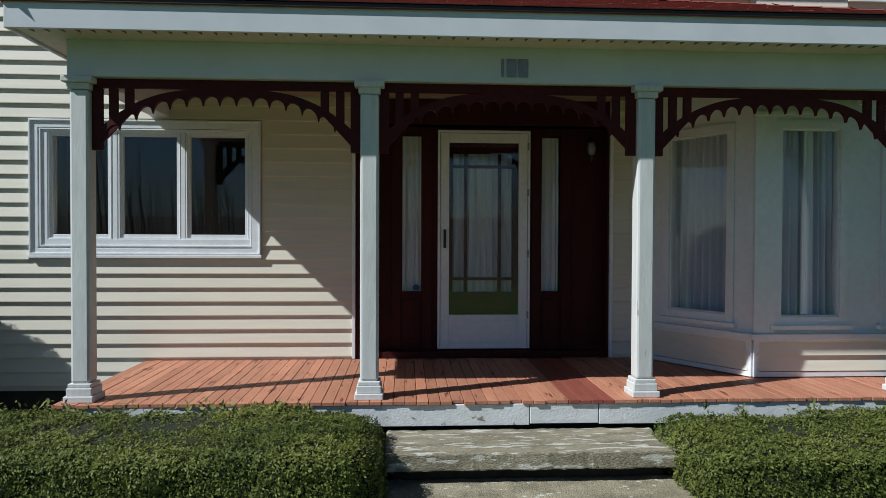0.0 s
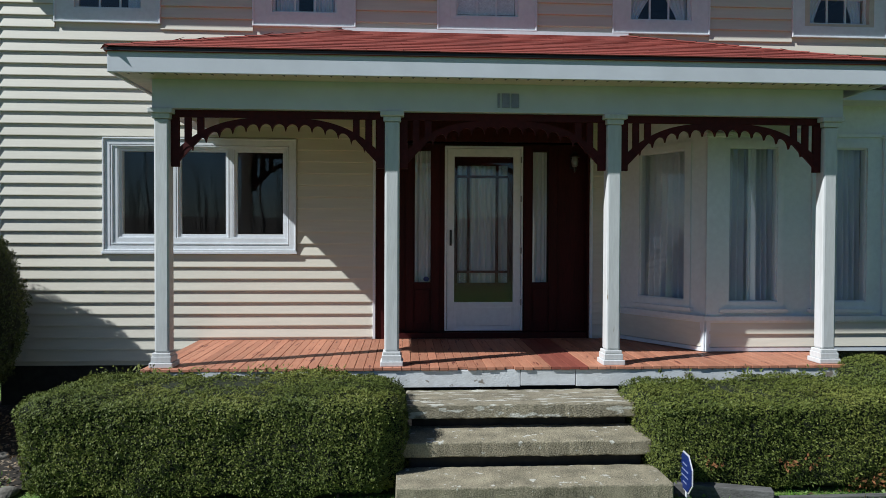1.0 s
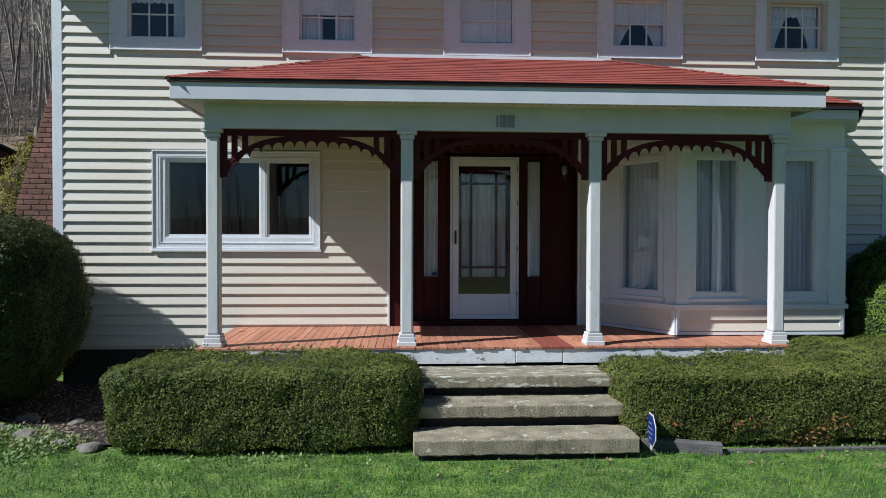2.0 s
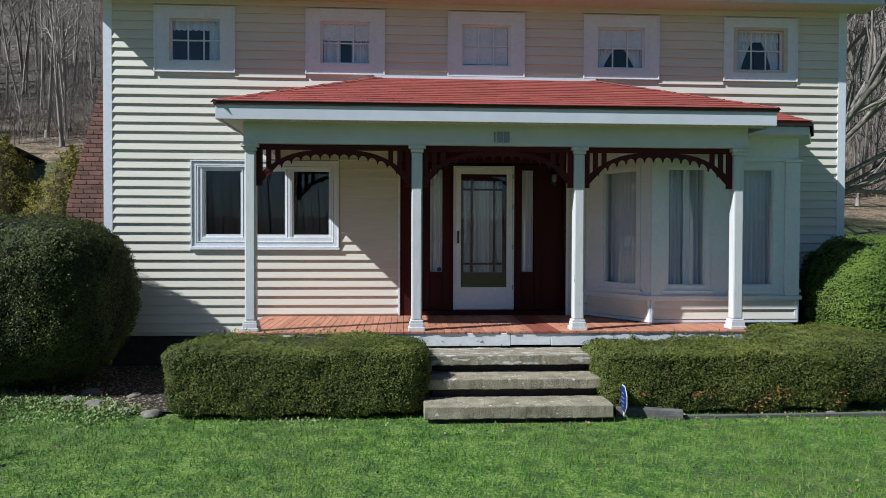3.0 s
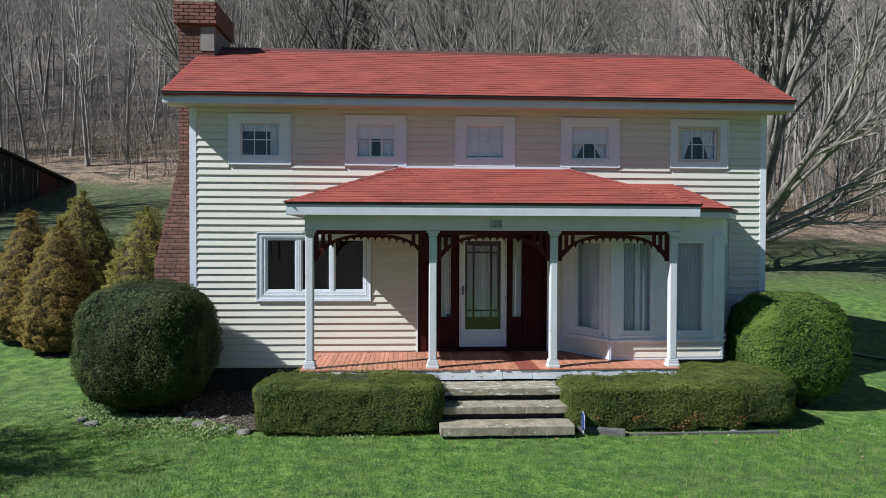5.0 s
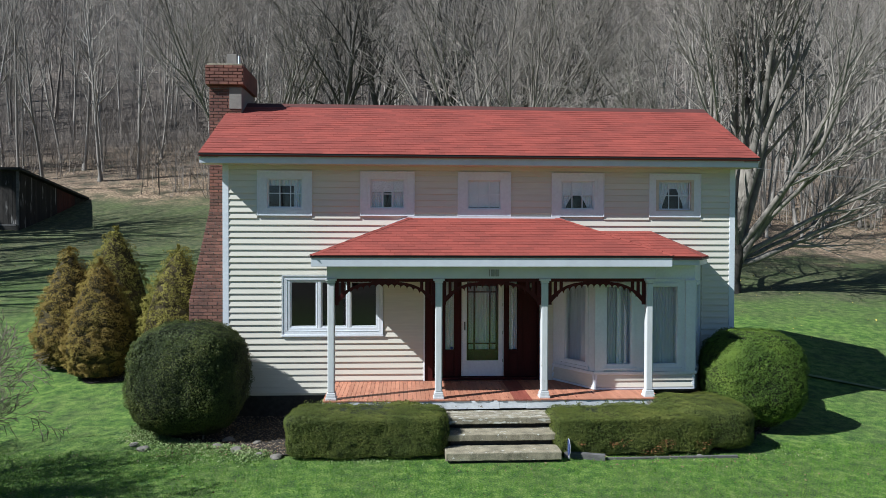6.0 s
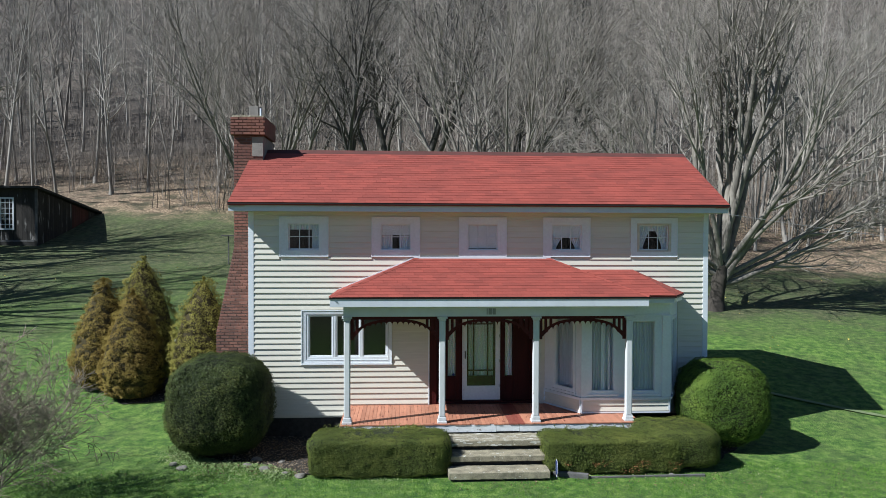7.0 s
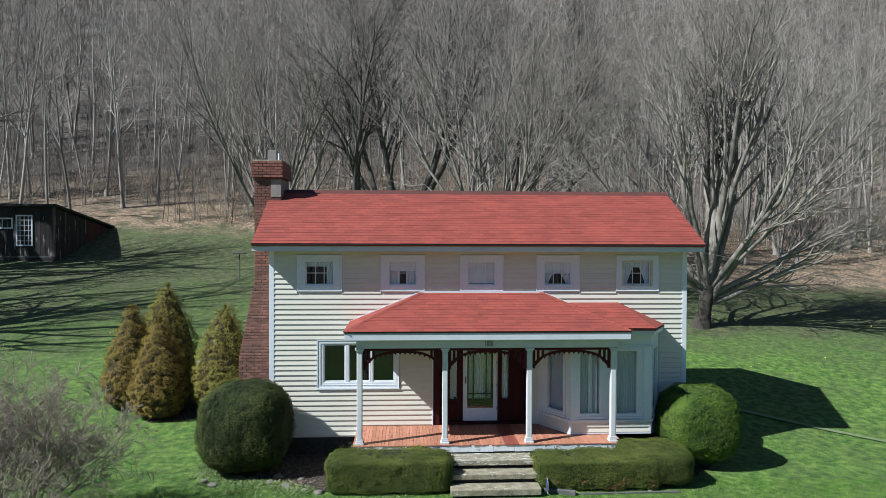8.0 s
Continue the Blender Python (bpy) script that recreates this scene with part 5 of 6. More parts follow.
# trees close behind the house
BACK = [(-9.9, 25.0, 42, 0.85, 11, 1, 0.10), (-9.3, 26.5, 56, 0.06, 2, 1, 0.13), (-4.6, 20.0, 43, 0.10, 2, 0, 0.17), (-2.0, 24.0, 44, 0.62, 5, 0, 0.20), (1.9, 16.4, 48, 0.42, 13, 1, 0.10),
        (7.6, 23.0, 45, 0.10, 4, 0, 0.15), (4.2, 27.5, 51, 0.3, 4, 0, 0.10)]
for x, y, sd, wide, count, pale, thick in BACK:
    rng = np.random.default_rng(sd)
    stems = [((wide * rng.uniform(-1, 1), wide * rng.uniform(-0.7, 0.7), 1), rng.uniform(12, 16), thick * rng.uniform(0.8, 1.3), rng.uniform(0.3, 1.4 if pale else 3.0)) for _ in range(count)]
    bare_tree("bare_tree", stand(x, y), stems, sd, BFAN, BARK if pale else DARKBARK, "tall bare tree with pale upright fanning branches" if pale else "tall dark bare tree with arching limbs", "bare trees behind the house",
              [(0, 0, -0.4, 0.42), (0, 0, 0.1, 0.32), (0, 0, 0.8, 0.26), (0.03, 0, 1.6, 0.2), (0.05, 0, 3.2, 0.16)])
# a tree beside the view that throws its shadow over the slope
for x, y, sd in ((-30.5, 12.5, 47), (-34.0, 17.0, 49), (-27.5, 8.0, 53), (-31.5, 20.0, 54)):
    bare_tree("bare_tree", stand(x, y), [(d, ln * 1.3, r * 1.7, h) for d, ln, r, h in MAPLE[:5] + MAPLE[8:11]], sd, OFAN, BARK, "old bare maple beside the lawn", "bare trees beside the lawn", MBOLE)

# slender trees along the edge of the wood
slim = []
for k in range(7):
    rng = np.random.default_rng(60 + k)
    st = [((rng.uniform(-0.08, 0.08), rng.uniform(-0.08, 0.08), 1), rng.uniform(14, 19), rng.uniform(0.08, 0.15), 0.1)]
    if k % 3 == 2:
        st.append(((rng.uniform(-0.25, 0.25), 0.1, 1), 14, 0.09, 0.2))
    slim.append(bare_tree("woodland_tree", stand(-24.0 + 7.3 * k, 37 + (k * 5) % 7), st, 70 + k, SLIM, BARKFAR, "slender bare woodland tree with pale bark", "trees at the wood's edge"))
rng = np.random.default_rng(8)
taken = [(o.location.x, o.location.y) for o in slim]
tries = 0
while len(taken) < 150 and tries < 6000:
    tries += 1
    y = 27 + 36 * rng.uniform(0, 1) ** 1.2
    x = rng.uniform(-0.75, 0.78) * (y + 20)
    if y < 34 and x < 13 and not (x < -16 and y > 31):
        continue
    if y < 33 and x < -14:
        continue
    if -32 < x < -21 and y < 34:
        continue
    if any((x - a) ** 2 + (y - b) ** 2 < 2.2 for a, b in taken):
        continue
    taken.append((x, y))
    s = rng.uniform(0.75, 1.2)
    copy_thing(slim[int(rng.integers(7))], Matrix.Translation(stand(x, y)) @ pose(0, 0, 0, rng.normal(0, 2), rng.normal(0, 2), rng.uniform(0, 360)) @ Matrix.Scale(s, 4))
for k, (x, y) in enumerate([(-34, -70), (-15, -62), (-4, -75), (17, -66), (40, -72)]):
    copy_thing(slim[k % 7], Matrix.Translation(stand(x, y)) @ pose(0, 0, 0, 0, 0, 50 * k))

# the wood going up the hill: one mass of far trees
rng = np.random.default_rng(12)
kinds = []
for k in range(8):
    g = Geo()
    grow(g, np.random.default_rng(90 + k), Vector((0, 0, -0.5)), Vector((0, 0, 1)), 17, 0.13, 0, THIN, 0.017)
    kinds.append((np.array(g.v), np.array(g.f)))
VV, FF, base = [], [], 0
for k in range(820):
    y = 52 + 215 * rng.uniform(0, 1) ** 1.35
    x = rng.uniform(-0.8, 0.82) * (y + 24)
    v, f = kinds[k % 8]
    a, s = rng.uniform(0, 6.28), rng.uniform(0.75, 1.25)
    c, sn = math.cos(a), math.sin(a)
    w = np.stack([(v[:, 0] * c - v[:, 1] * sn) * s + x, (v[:, 0] * sn + v[:, 1] * c) * s + y, v[:, 2] * s + ground_z(x, y)], 1)
    VV.append(w)
    FF.append(f + base)
    base += len(v)
sap = []
for k in range(6):
    g = Geo()
    grow(g, np.random.default_rng(120 + k), Vector((0, 0, -0.2)), Vector((0, 0, 1)), 4.2, 0.03, 0, [(2, 3, 6, 0.06, 0.03, 0.4, 0.7), (1, 3, 0, 0.1, 0.06, 0.5, 0.6)])
    sap.append((np.array(g.v), np.array(g.f)))
for k in range(3300):
    y = 33 + 95 * rng.uniform(0, 1) ** 1.5
    x = rng.uniform(-0.75, 0.78) * (y + 22)
    if y < 37 and -33 < x < -20:
        continue
    v, f = sap[k % 6]
    s = rng.uniform(0.5, 1.4)
    a = rng.uniform(0, 6.28)
    c, sn = math.cos(a), math.sin(a)
    VV.append(np.stack([(v[:, 0] * c - v[:, 1] * sn) * s + x, (v[:, 0] * sn + v[:, 1] * c) * s + y, v[:, 2] * s + ground_z(x, y)], 1))
    FF.append(f + base)
    base += len(v)
brush = []
for k in range(5):
    g = Geo()
    for q in range(3):
        grow(g, np.random.default_rng(140 + 7 * k + q), Vector((0.1 * q, 0, -0.1)), Vector((0.35 * (q - 1), 0.1 * (k - 2), 1)).normalized(), 2.4, 0.018, 0, [(2, 3, 5, 0.12, 0.02, 0.5, 0.8), (1, 3, 0, 0.1, 0.06, 0.5, 0.6)])
    brush.append((np.array(g.v), np.array(g.f)))
for k in range(1000):
    y = 32 + 24 * rng.uniform(0, 1)
    x = rng.uniform(-0.75, 0.72) * (y + 20)
    if -34 < x < -19 and y < 37:
        continue
    if x > 2 and y < 34 and rng.uniform() < 0.7:
        continue
    v, f = brush[k % 5]
    s = rng.uniform(0.6, 1.5)
    a = rng.uniform(0, 6.28)
    c, sn = math.cos(a), math.sin(a)
    VV.append(np.stack([(v[:, 0] * c - v[:, 1] * sn) * s + x, (v[:, 0] * sn + v[:, 1] * c) * s + y, v[:, 2] * s + ground_z(x, y)], 1))
    FF.append(f + base)
    base += len(v)
for k in range(1000):
    y = -38 - 125 * rng.uniform(0, 1) ** 1.3
    x = rng.uniform(-1.5, 1.5) * (60 - y * 0.5)
    v, f = sap[k % 6]
    s = rng.uniform(1.3, 2.6)
    VV.append(v * np.array([s * 1.2, s * 1.2, s]) + np.array([x, y, ground_z(x, y)]))
    FF.append(f + base)
    base += len(v)
me = quads_mesh("far_wood", np.concatenate(VV)[np.concatenate(FF)], FARWOOD)
tagged(new("far_wood", me), "grey-brown leafless wood covering the hillside", "wood", kind="stuff")

# bare twiggy shrub on the lawn
rng = np.random.default_rng(15)
shrub = thing("bare_shrub", stand(-9.35, -4.7), "wide leafless shrub of tangled thin grey twigs", "shrub")
SH = [(6, 5, 9, 0.22, 0.03, 0.5, 0.7), (4, 3, 7, 0.2, 0.03, 0.55, 0.75), (2, 3, 6, 0.24, 0.02, 0.55, 0.75), (1, 3, 0, 0.25, 0.02, 0.6, 0.7)]
for i in range(34):
    a = i * 2.4 + rng.uniform(-0.2, 0.2)
    lean = rng.uniform(0.2, 1.0)
    g = Geo()
    grow(g, rng, Vector((0.2 * math.cos(a), 0.2 * math.sin(a), -0.05)), Vector((math.cos(a) * lean, math.sin(a) * lean, 0.9)).normalized(), rng.uniform(2.2, 3.1), 0.020, 0, SH, 0.0052)
    t = new("stem", g.mesh("stem", TWIGDARK))
    t.parent = shrub

# ---- shed on the slope ----
SX0, SX1, SY0, SY1 = -31.0, -22.7, 24.0, 31.5
shed = thing("shed", (SX1, SY0, 4.2), "dark weathered board shed with a low sloping roof", "shed")
part("body", Geo().box(SX0 + 0.06, SX1 - 0.06, SY0 + 0.06, SY1 - 0.06, 3.6, 6.25).prism([(SY0 + 0.06, 6.25), (SY1 - 0.06, 6.25), (SY0 + 0.06, 7.38)], "x", SX0 + 0.06, SX1 - 0.06), BARN, shed)
rng = np.random.default_rng(4)
x = SX0
while x < SX1 - 0.05:
    w = rng.uniform(0.18, 0.28)
    if not (-24.95 < x + w / 2 < -23.95):
        part("board", Geo().box(x, min(x + w - 0.015, SX1), SY0, SY0 + 0.055 - rng.uniform(0, 0.02), 4.45, 7.38), BARN, shed)
    else:
        part("board", Geo().box(x, x + w - 0.015, SY0, SY0 + 0.05, 4.45, 5.05), BARN, shed)
    x += w
y = SY0
while y < SY1 - 0.05:
    w = rng.uniform(0.2, 0.3)
    zt = 7.38 - (y - SY0) * 1.13 / 7.5
    part("board", Geo().box(SX1 - 0.05 + rng.uniform(0, 0.02), SX1, y, min(y + w - 0.015, SY1), 4.0, zt - 0.06), BARNRED if 28 < y < 30.2 else BARN, shed)
    y += w
part("base", Geo().box(SX0, SX1 + 0.02, SY0 - 0.05, SY0 - 0.002, 3.7, 4.43), FOUND, shed)
part("corner_post", Geo().box(SX1 - 0.12, SX1 + 0.03, SY0 - 0.035, SY0 - 0.003, 4.3, 7.4), TIMBER, shed)
part("rail", Geo().box(SX0, SX1 - 0.13, SY0 - 0.06, SY0 - 0.052, 4.40, 4.50), TIMBER, shed)
part("roof", Geo().slab([(SX0 - 0.2, SY0 - 0.35, 7.56), (SX1 + 0.25, SY0 - 0.35, 7.56), (SX1 + 0.25, SY1 + 0.25, 6.40), (SX0 - 0.2, SY1 + 0.25, 6.40)], 0.12), BARNROOF, shed, "dark sagging roofing")
for x0, x1, z0, z1, nx, nz in ((-24.93, -23.97, 5.08, 6.92, 4, 6), (-26.9, -25.1, 6.1, 6.75, 3, 1)):
    win = part("window", frame_slab(x0, x1, z0, z1, SY0 - 0.05, SY0 - 0.004, 0.08, 0.08, 0.08, 0.08), WHITE, shed, "white-framed window")
    for i in range(1, nx):
        xx = x0 + (x1 - x0) * i / nx
        part("muntin", Geo().box(xx - 0.015, xx + 0.015, SY0 - 0.04, SY0 - 0.015, z0 + 0.08, z1 - 0.08), WHITE, win)
    for j in range(1, nz):
        zz = z0 + (z1 - z0) * j / nz
        part("muntin", Geo().box(x0 + 0.08, x1 - 0.08, SY0 - 0.042, SY0 - 0.013, zz - 0.015, zz + 0.015), WHITE, win)
    part("pane", Geo().box(x0 + 0.07, x1 - 0.07, SY0 - 0.012, SY0 - 0.006, z0 + 0.07, z1 - 0.07), GLASS, win)

# ---- small things about the lawn ----
feeder = thing("bird_table", stand(-10.9, 19.7), "small wooden bird table on a thin pole", "bird table")
fx, fy, fz = stand(-10.9, 19.7)
part("pole", Geo().tube([(fx, fy, fz - 0.1), (fx, fy, fz + 1.45)], [0.035, 0.03], 7), TIMBER, feeder)
part("tray", Geo().box(fx - 0.32, fx + 0.32, fy - 0.2, fy + 0.2, fz + 1.45, fz + 1.52), TIMBER, feeder, bevel=0.01)
cx, cy, cz = stand(-8.25, 4.6)
cab = thing("utility_cabinet", (cx, cy, cz), "grey utility cabinet with a pale lid among the spruces", "cabinet")
part("body", Geo().box(cx - 0.3, cx + 0.3, cy - 0.25, cy + 0.25, cz - 0.05, cz + 1.0), GREY, cab, bevel=0.015)
part("lid", Geo().box(cx - 0.33, cx + 0.33, cy - 0.28, cy + 0.28, cz + 1.0, cz + 1.07), SHADE, cab, bevel=0.015)
sg = thing("yard_sign", (1.17, -2.84, 0.0), "small blue octagonal yard sign on a white stake", "sign")
part("stake", Geo().tube([(1.17, -2.84, -0.08), (1.17, -2.84, 0.08)], [0.009, 0.009], 6), SIGNWHITE, sg)
ang = radians(-85.4)
ax, ay = math.cos(ang), -math.sin(ang)


def plate(r0, u, v, off):
    return (1.17 + ax * u - ay * off, -2.84 + ay * u + ax * off, 0.205 + v)


octo = [(0.155 * math.cos(i * math.pi / 4 + 0.393), 0.155 * math.sin(i * math.pi / 4 + 0.393)) for i in range(8)]
for nm, sc, off, mt in (("board", 1.0, 0.0, SIGNWHITE), ("face", 0.92, 0.006, BLUE)):
    g = Geo()
    n = 8
    g.add([plate(0, u * sc, v * sc, off) for u, v in octo] + [plate(0, u * sc, v * sc, off + 0.0055) for u, v in octo], [tuple(range(n)), tuple(range(2 * n - 1, n - 1, -1))] + [(i, n + i, n + (i + 1) % n, (i + 1) % n) for i in range(n)])
    part(nm, g, mt, sg)
for i, (v, hw) in enumerate(((0.06, 0.045), (0.015, 0.07), (-0.03, 0.07), (-0.075, 0.04))):
    g = Geo().add([plate(0, u, v + dv, 0.0145) for u, dv in ((-hw, -0.004), (hw, -0.004), (hw, 0.004), (-hw, 0.004))] + [plate(0, u, v + dv, 0.012) for u, dv in ((-hw, -0.004), (hw, -0.004), (hw, 0.004), (-hw, 0.004))],
                  [(0, 1, 2, 3), (7, 6, 5, 4), (0, 4, 5, 1), (1, 5, 6, 2), (2, 6, 7, 3), (3, 7, 4, 0)])
    part("bar", g, SIGNBLUE, sg)
for nm, p, q, hgt, wd in (("timber_edging", (1.12, -2.72), (1.78, -2.93), 0.10, 0.05), ("timber_edging", (1.80, -2.90), (4.15, -2.86), 0.035, 0.028)):
    p, q = Vector((*p, 0)), Vector((*q, 0))
    sd = Vector((-(q - p).y, (q - p).x, 0)).normalized() * wd
    c = [p - sd, q - sd, q + sd, p + sd]
    solo(nm, Geo().prism([(v.x, v.y) for v in c], "z", -0.05, hgt), TIMBER, "grey weathered timber edging before the hedge", "edging", at=(p.x, p.y, 0), bevel=0.008)


def field_stone(x, y, r, seed):
    bm = bmesh.new()
    bmesh.ops.create_icosphere(bm, subdivisions=3, radius=r)
    for v in bm.verts:
        v.co *= 1 + 0.35 * noise.noise(v.co / r * 0.9 + Vector((seed * 3.1, 0, 0)))
        v.co.z *= 0.5
    g = Geo()
    bm.verts.ensure_lookup_table()
    z = ground_z(x, y)
    g.v = [(v.co.x + x, v.co.y + y, v.co.z + z + r * 0.22) for v in bm.verts]
    g.f = [tuple(v.index for v in f.verts) for f in bm.faces]
    bm.free()
    solo("field_stone", g, STONE, "pale field stone edging the planting bed", "stone", "stones edging the bed", at=(x, y, z))


for i, (x, y, r) in enumerate([(-4.66, -2.16, 0.12), (-4.20, -2.42, 0.09), (-5.05, -1.90, 0.10), (-4.42, -2.30, 0.06), (-3.88, -2.56, 0.10), (-4.95, -1.55, 0.11), (-4.4, -1.7, 0.08), (-6.35, -2.0, 0.11), (-6.6, -1.75, 0.08), (1.95, -2.9, 0.04), (2.6, -2.88, 0.035), (3.5, -2.80, 0.05)]):
    field_stone(x, y, r, i)


def bed(name, outline, label):
    """A planting bed: a low uneven sheet of mulch just over the lawn."""
    bm = bmesh.new()
    bm.faces.new([bm.verts.new((x, y, 0)) for x, y in outline])
    bmesh.ops.triangulate(bm, faces=bm.faces[:])
    bmesh.ops.subdivide_edges(bm, edges=bm.edges[:], cuts=5, use_grid_fill=True)
    g = Geo()
    bm.verts.ensure_lookup_table()
    g.v = [(v.co.x + 0.14 * noise.noise(v.co * 2.3), v.co.y + 0.14 * noise.noise(v.co * 2.3 + Vector((7, 0, 0))), ground_z(v.co.x, v.co.y) + 0.022 + 0.012 * noise.noise(v.co * 4)) for v in bm.verts]
    g.f = [tuple(v.index for v in f.verts) for f in bm.faces]
    bm.free()
    solo(name, g, MULCH, label, "planting bed", kind="structure")


bed("mulch_bed", [(-6.5, -0.3), (-6.3, -1.1), (-5.7, -1.65), (-4.7, -1.95), (-4.0, -2.35), (-3.3, -2.5), (-1.0, -2.45), (-1.0, 0.04), (-6.5, 0.2)], "mulch bed along the house front, darkened for shrub shadow")
bed("mulch_bed", [(1.02, -2.45), (2.0, -2.50), (4.1, -2.55), (4.75, -2.1), (5.5, -1.3), (6.1, -0.7), (6.1, 0.1), (1.02, 0.04)], "mulch bed along the house front, darkened for shrub shadow")
bed("mulch_bed", [(-10.5, 3.5), (-10.1, 3.2), (-9.2, 2.35), (-8.4, 2.5), (-7.0, 2.7), (-6.9, 3.8), (-9.2, 5.8), (-10.4, 4.2)], "dark bare bed under the spruces")
g = Geo()
path = [(8.2, 3.1), (9.3, 2.3), (10.4, 1.55), (11.6, 0.8), (13.5, -0.3), (16, -1.6)]
for (x0, y0), (x1, y1) in zip(path, path[1:]):
    for k in range(4):
        a, b = k / 4, (k + 1) / 4
        xa, ya, xb, yb = x0 + (x1 - x0) * a, y0 + (y1 - y0) * a, x0 + (x1 - x0) * b, y0 + (y1 - y0) * b
        za, zb = ground_z(xa, ya) + 0.02, ground_z(xb, yb) + 0.02
        g.add([(xa - 0.07, ya - 0.13, za), (xb - 0.07, yb - 0.13, zb), (xb + 0.07, yb + 0.13, zb), (xa + 0.07, ya + 0.13, za)], [(0, 1, 2, 3)])
WORNPATH = material("worn_path", (0.20, 0.23, 0.12), (0.11, 0.17, 0.05), rough=1, grain=30, stain=5, amount=0.6)
solo("path_edging", g, WORNPATH, "thin pale strip of stone set in the lawn", "path", kind="structure")
wire = [(5.72 + 2.41 * t, -0.43 - 2.64 * t, 5.30 - 0.63 * t + 0.05 * t * t) for t in (0, 0.5, 1, 1.5, 2, 3, 4, 6, 8)]
solo("service_cable", Geo().tube(wire, [0.004] * len(wire), 5), GREY, "pale service cable from the eave", "cable", at=wire[0])

# dry leaves, ground cover, dandelions, grass
rng = np.random.default_rng(77)


def scatter(n, x0, x1, y0, y1, clear):
    P = np.stack([rng.uniform(x0, x1, n), rng.uniform(y0, y1, n)], 1)
    keep = np.array([clear(x, y) for x, y in P])
    P = P[keep]
    return np.array([(x, y, ground_z(x, y)) for x, y in P])


def on_lawn(x, y):
    if -1.0 < x < 1.03 and y > -3.06:
        return False
    if -6.6 < x < 6.4 and -0.3 < y < 4.6:
        return False
    if -4.1 < x < 4.9 and y > -2.72 and y < 0:
        return False
    if -6.9 < x < -4.0 and -2.1 < y < 0.2:
        return False
    return True


P = scatter(48000, -12, 11, -8.6, -2.0, on_lawn)
Q = []
for dxy in range(3):
    a = rng.uniform(0, 2 * math.pi, len(P))
    B = P + np.stack([rng.normal(0, 0.02, len(P)), rng.normal(0, 0.02, len(P)), np.full(len(P), -0.005)], 1)
    hgt = rng.uniform(0.025, 0.06, len(P))
    s = np.stack([np.cos(a), np.sin(a), np.zeros(len(P))], 1) * 0.0035
    tip = B + np.stack([rng.normal(0, 0.02, len(P)), rng.normal(0, 0.02, len(P)), hgt], 1)
    Q.append(np.stack([B - s, B + s, tip + s * 0.15, tip - s * 0.15], 1))
tagged(new("grass", quads_mesh("grass", np.concatenate(Q), GRASSBLADE)), "short green spring grass", "grass", kind="stuff")
up = np.array([[0, 0, 1.0]])
P = np.concatenate([scatter(350, -8, 8, -6.5, -2.3, on_lawn), scatter(260, -1.2, 5, -3.4, -2.6, on_lawn)])
LV = np.stack([rng.uniform(-6.0, -3.6, 900), rng.uniform(-2.55, -0.3, 900)], 1)
P = np.concatenate([P, np.array([(x, y, ground_z(x, y) + 0.03) for x, y in LV])])
tagged(new("fallen_leaves", quads_mesh("fallen_leaves", leaf_quads(P + (0, 0, 0.02), np.repeat(up * 0.2, len(P), 0), 0.032, rng, 0.6, 0.8), DRYLEAF)), "scattered dry brown leaves on the lawn", "leaves", kind="stuff")
P = scatter(15000, -6.2, 6.0, -3.6, -2.0, lambda x, y: on_lawn(x, y) and rng.uniform() < math.exp(-((y + 2.65) / 0.28) ** 2) * (0.55 + 0.45 * math.sin(x * 2.3 + 1)) * (1 if x < 0.5 else 0.35))
tagged(new("ground_cover", quads_mesh("ground_cover", leaf_quads(P + (0, 0, 0.015), np.repeat(up, len(P), 0), 0.028, rng, 0.7, 0.9), PALECOVER)), "pale low ground cover along the bed", "ground cover", kind="stuff")
edge = [(-6.9, -0.6), (-6.5, -1.3), (-5.7, -1.85), (-4.7, -2.1), (-4.0, -2.6)]
C = []
for (xa, ya), (xb, yb) in zip(edge, edge[1:]):
    for k in range(1500):
        f = rng.uniform()
        off = abs(rng.normal(0, 0.30))
        x, y = xa + (xb - xa) * f + rng.normal(0, 0.06) - off * 0.35, ya + (yb - ya) * f + 0.2 - off
        C.append((x, y, ground_z(x, y) + 0.04))
C = np.array(C)
tagged(new("ground_cover", quads_mesh("ground_cover", leaf_quads(C, np.repeat(up, len(C), 0), 0.03, rng, 0.6, 0.9), PALECOVER)), "pale low ground cover at the edge of the bed", "ground cover", kind="stuff")
P = scatter(420, -24, 26, 4, 22, on_lawn)
tagged(new("dandelions", quads_mesh("dandelions", leaf_quads(P + (0, 0, 0.03), np.repeat(up, len(P), 0), 0.06, rng, 0.5, 1.0), YELLOW)), "small yellow flowers and dry leaves in the grass", "flowers", kind="stuff")

# ---- chimney ----
def flue_face(z):
    """The chimney's outer edge x and front y at height z: broad base, sloping shoulder, narrower stack."""
    f = min(1.0, max(0.0, (z - 2.35) / 2.1))
    return -6.47 + 0.29 * f, 1.02 + 0.60 * f


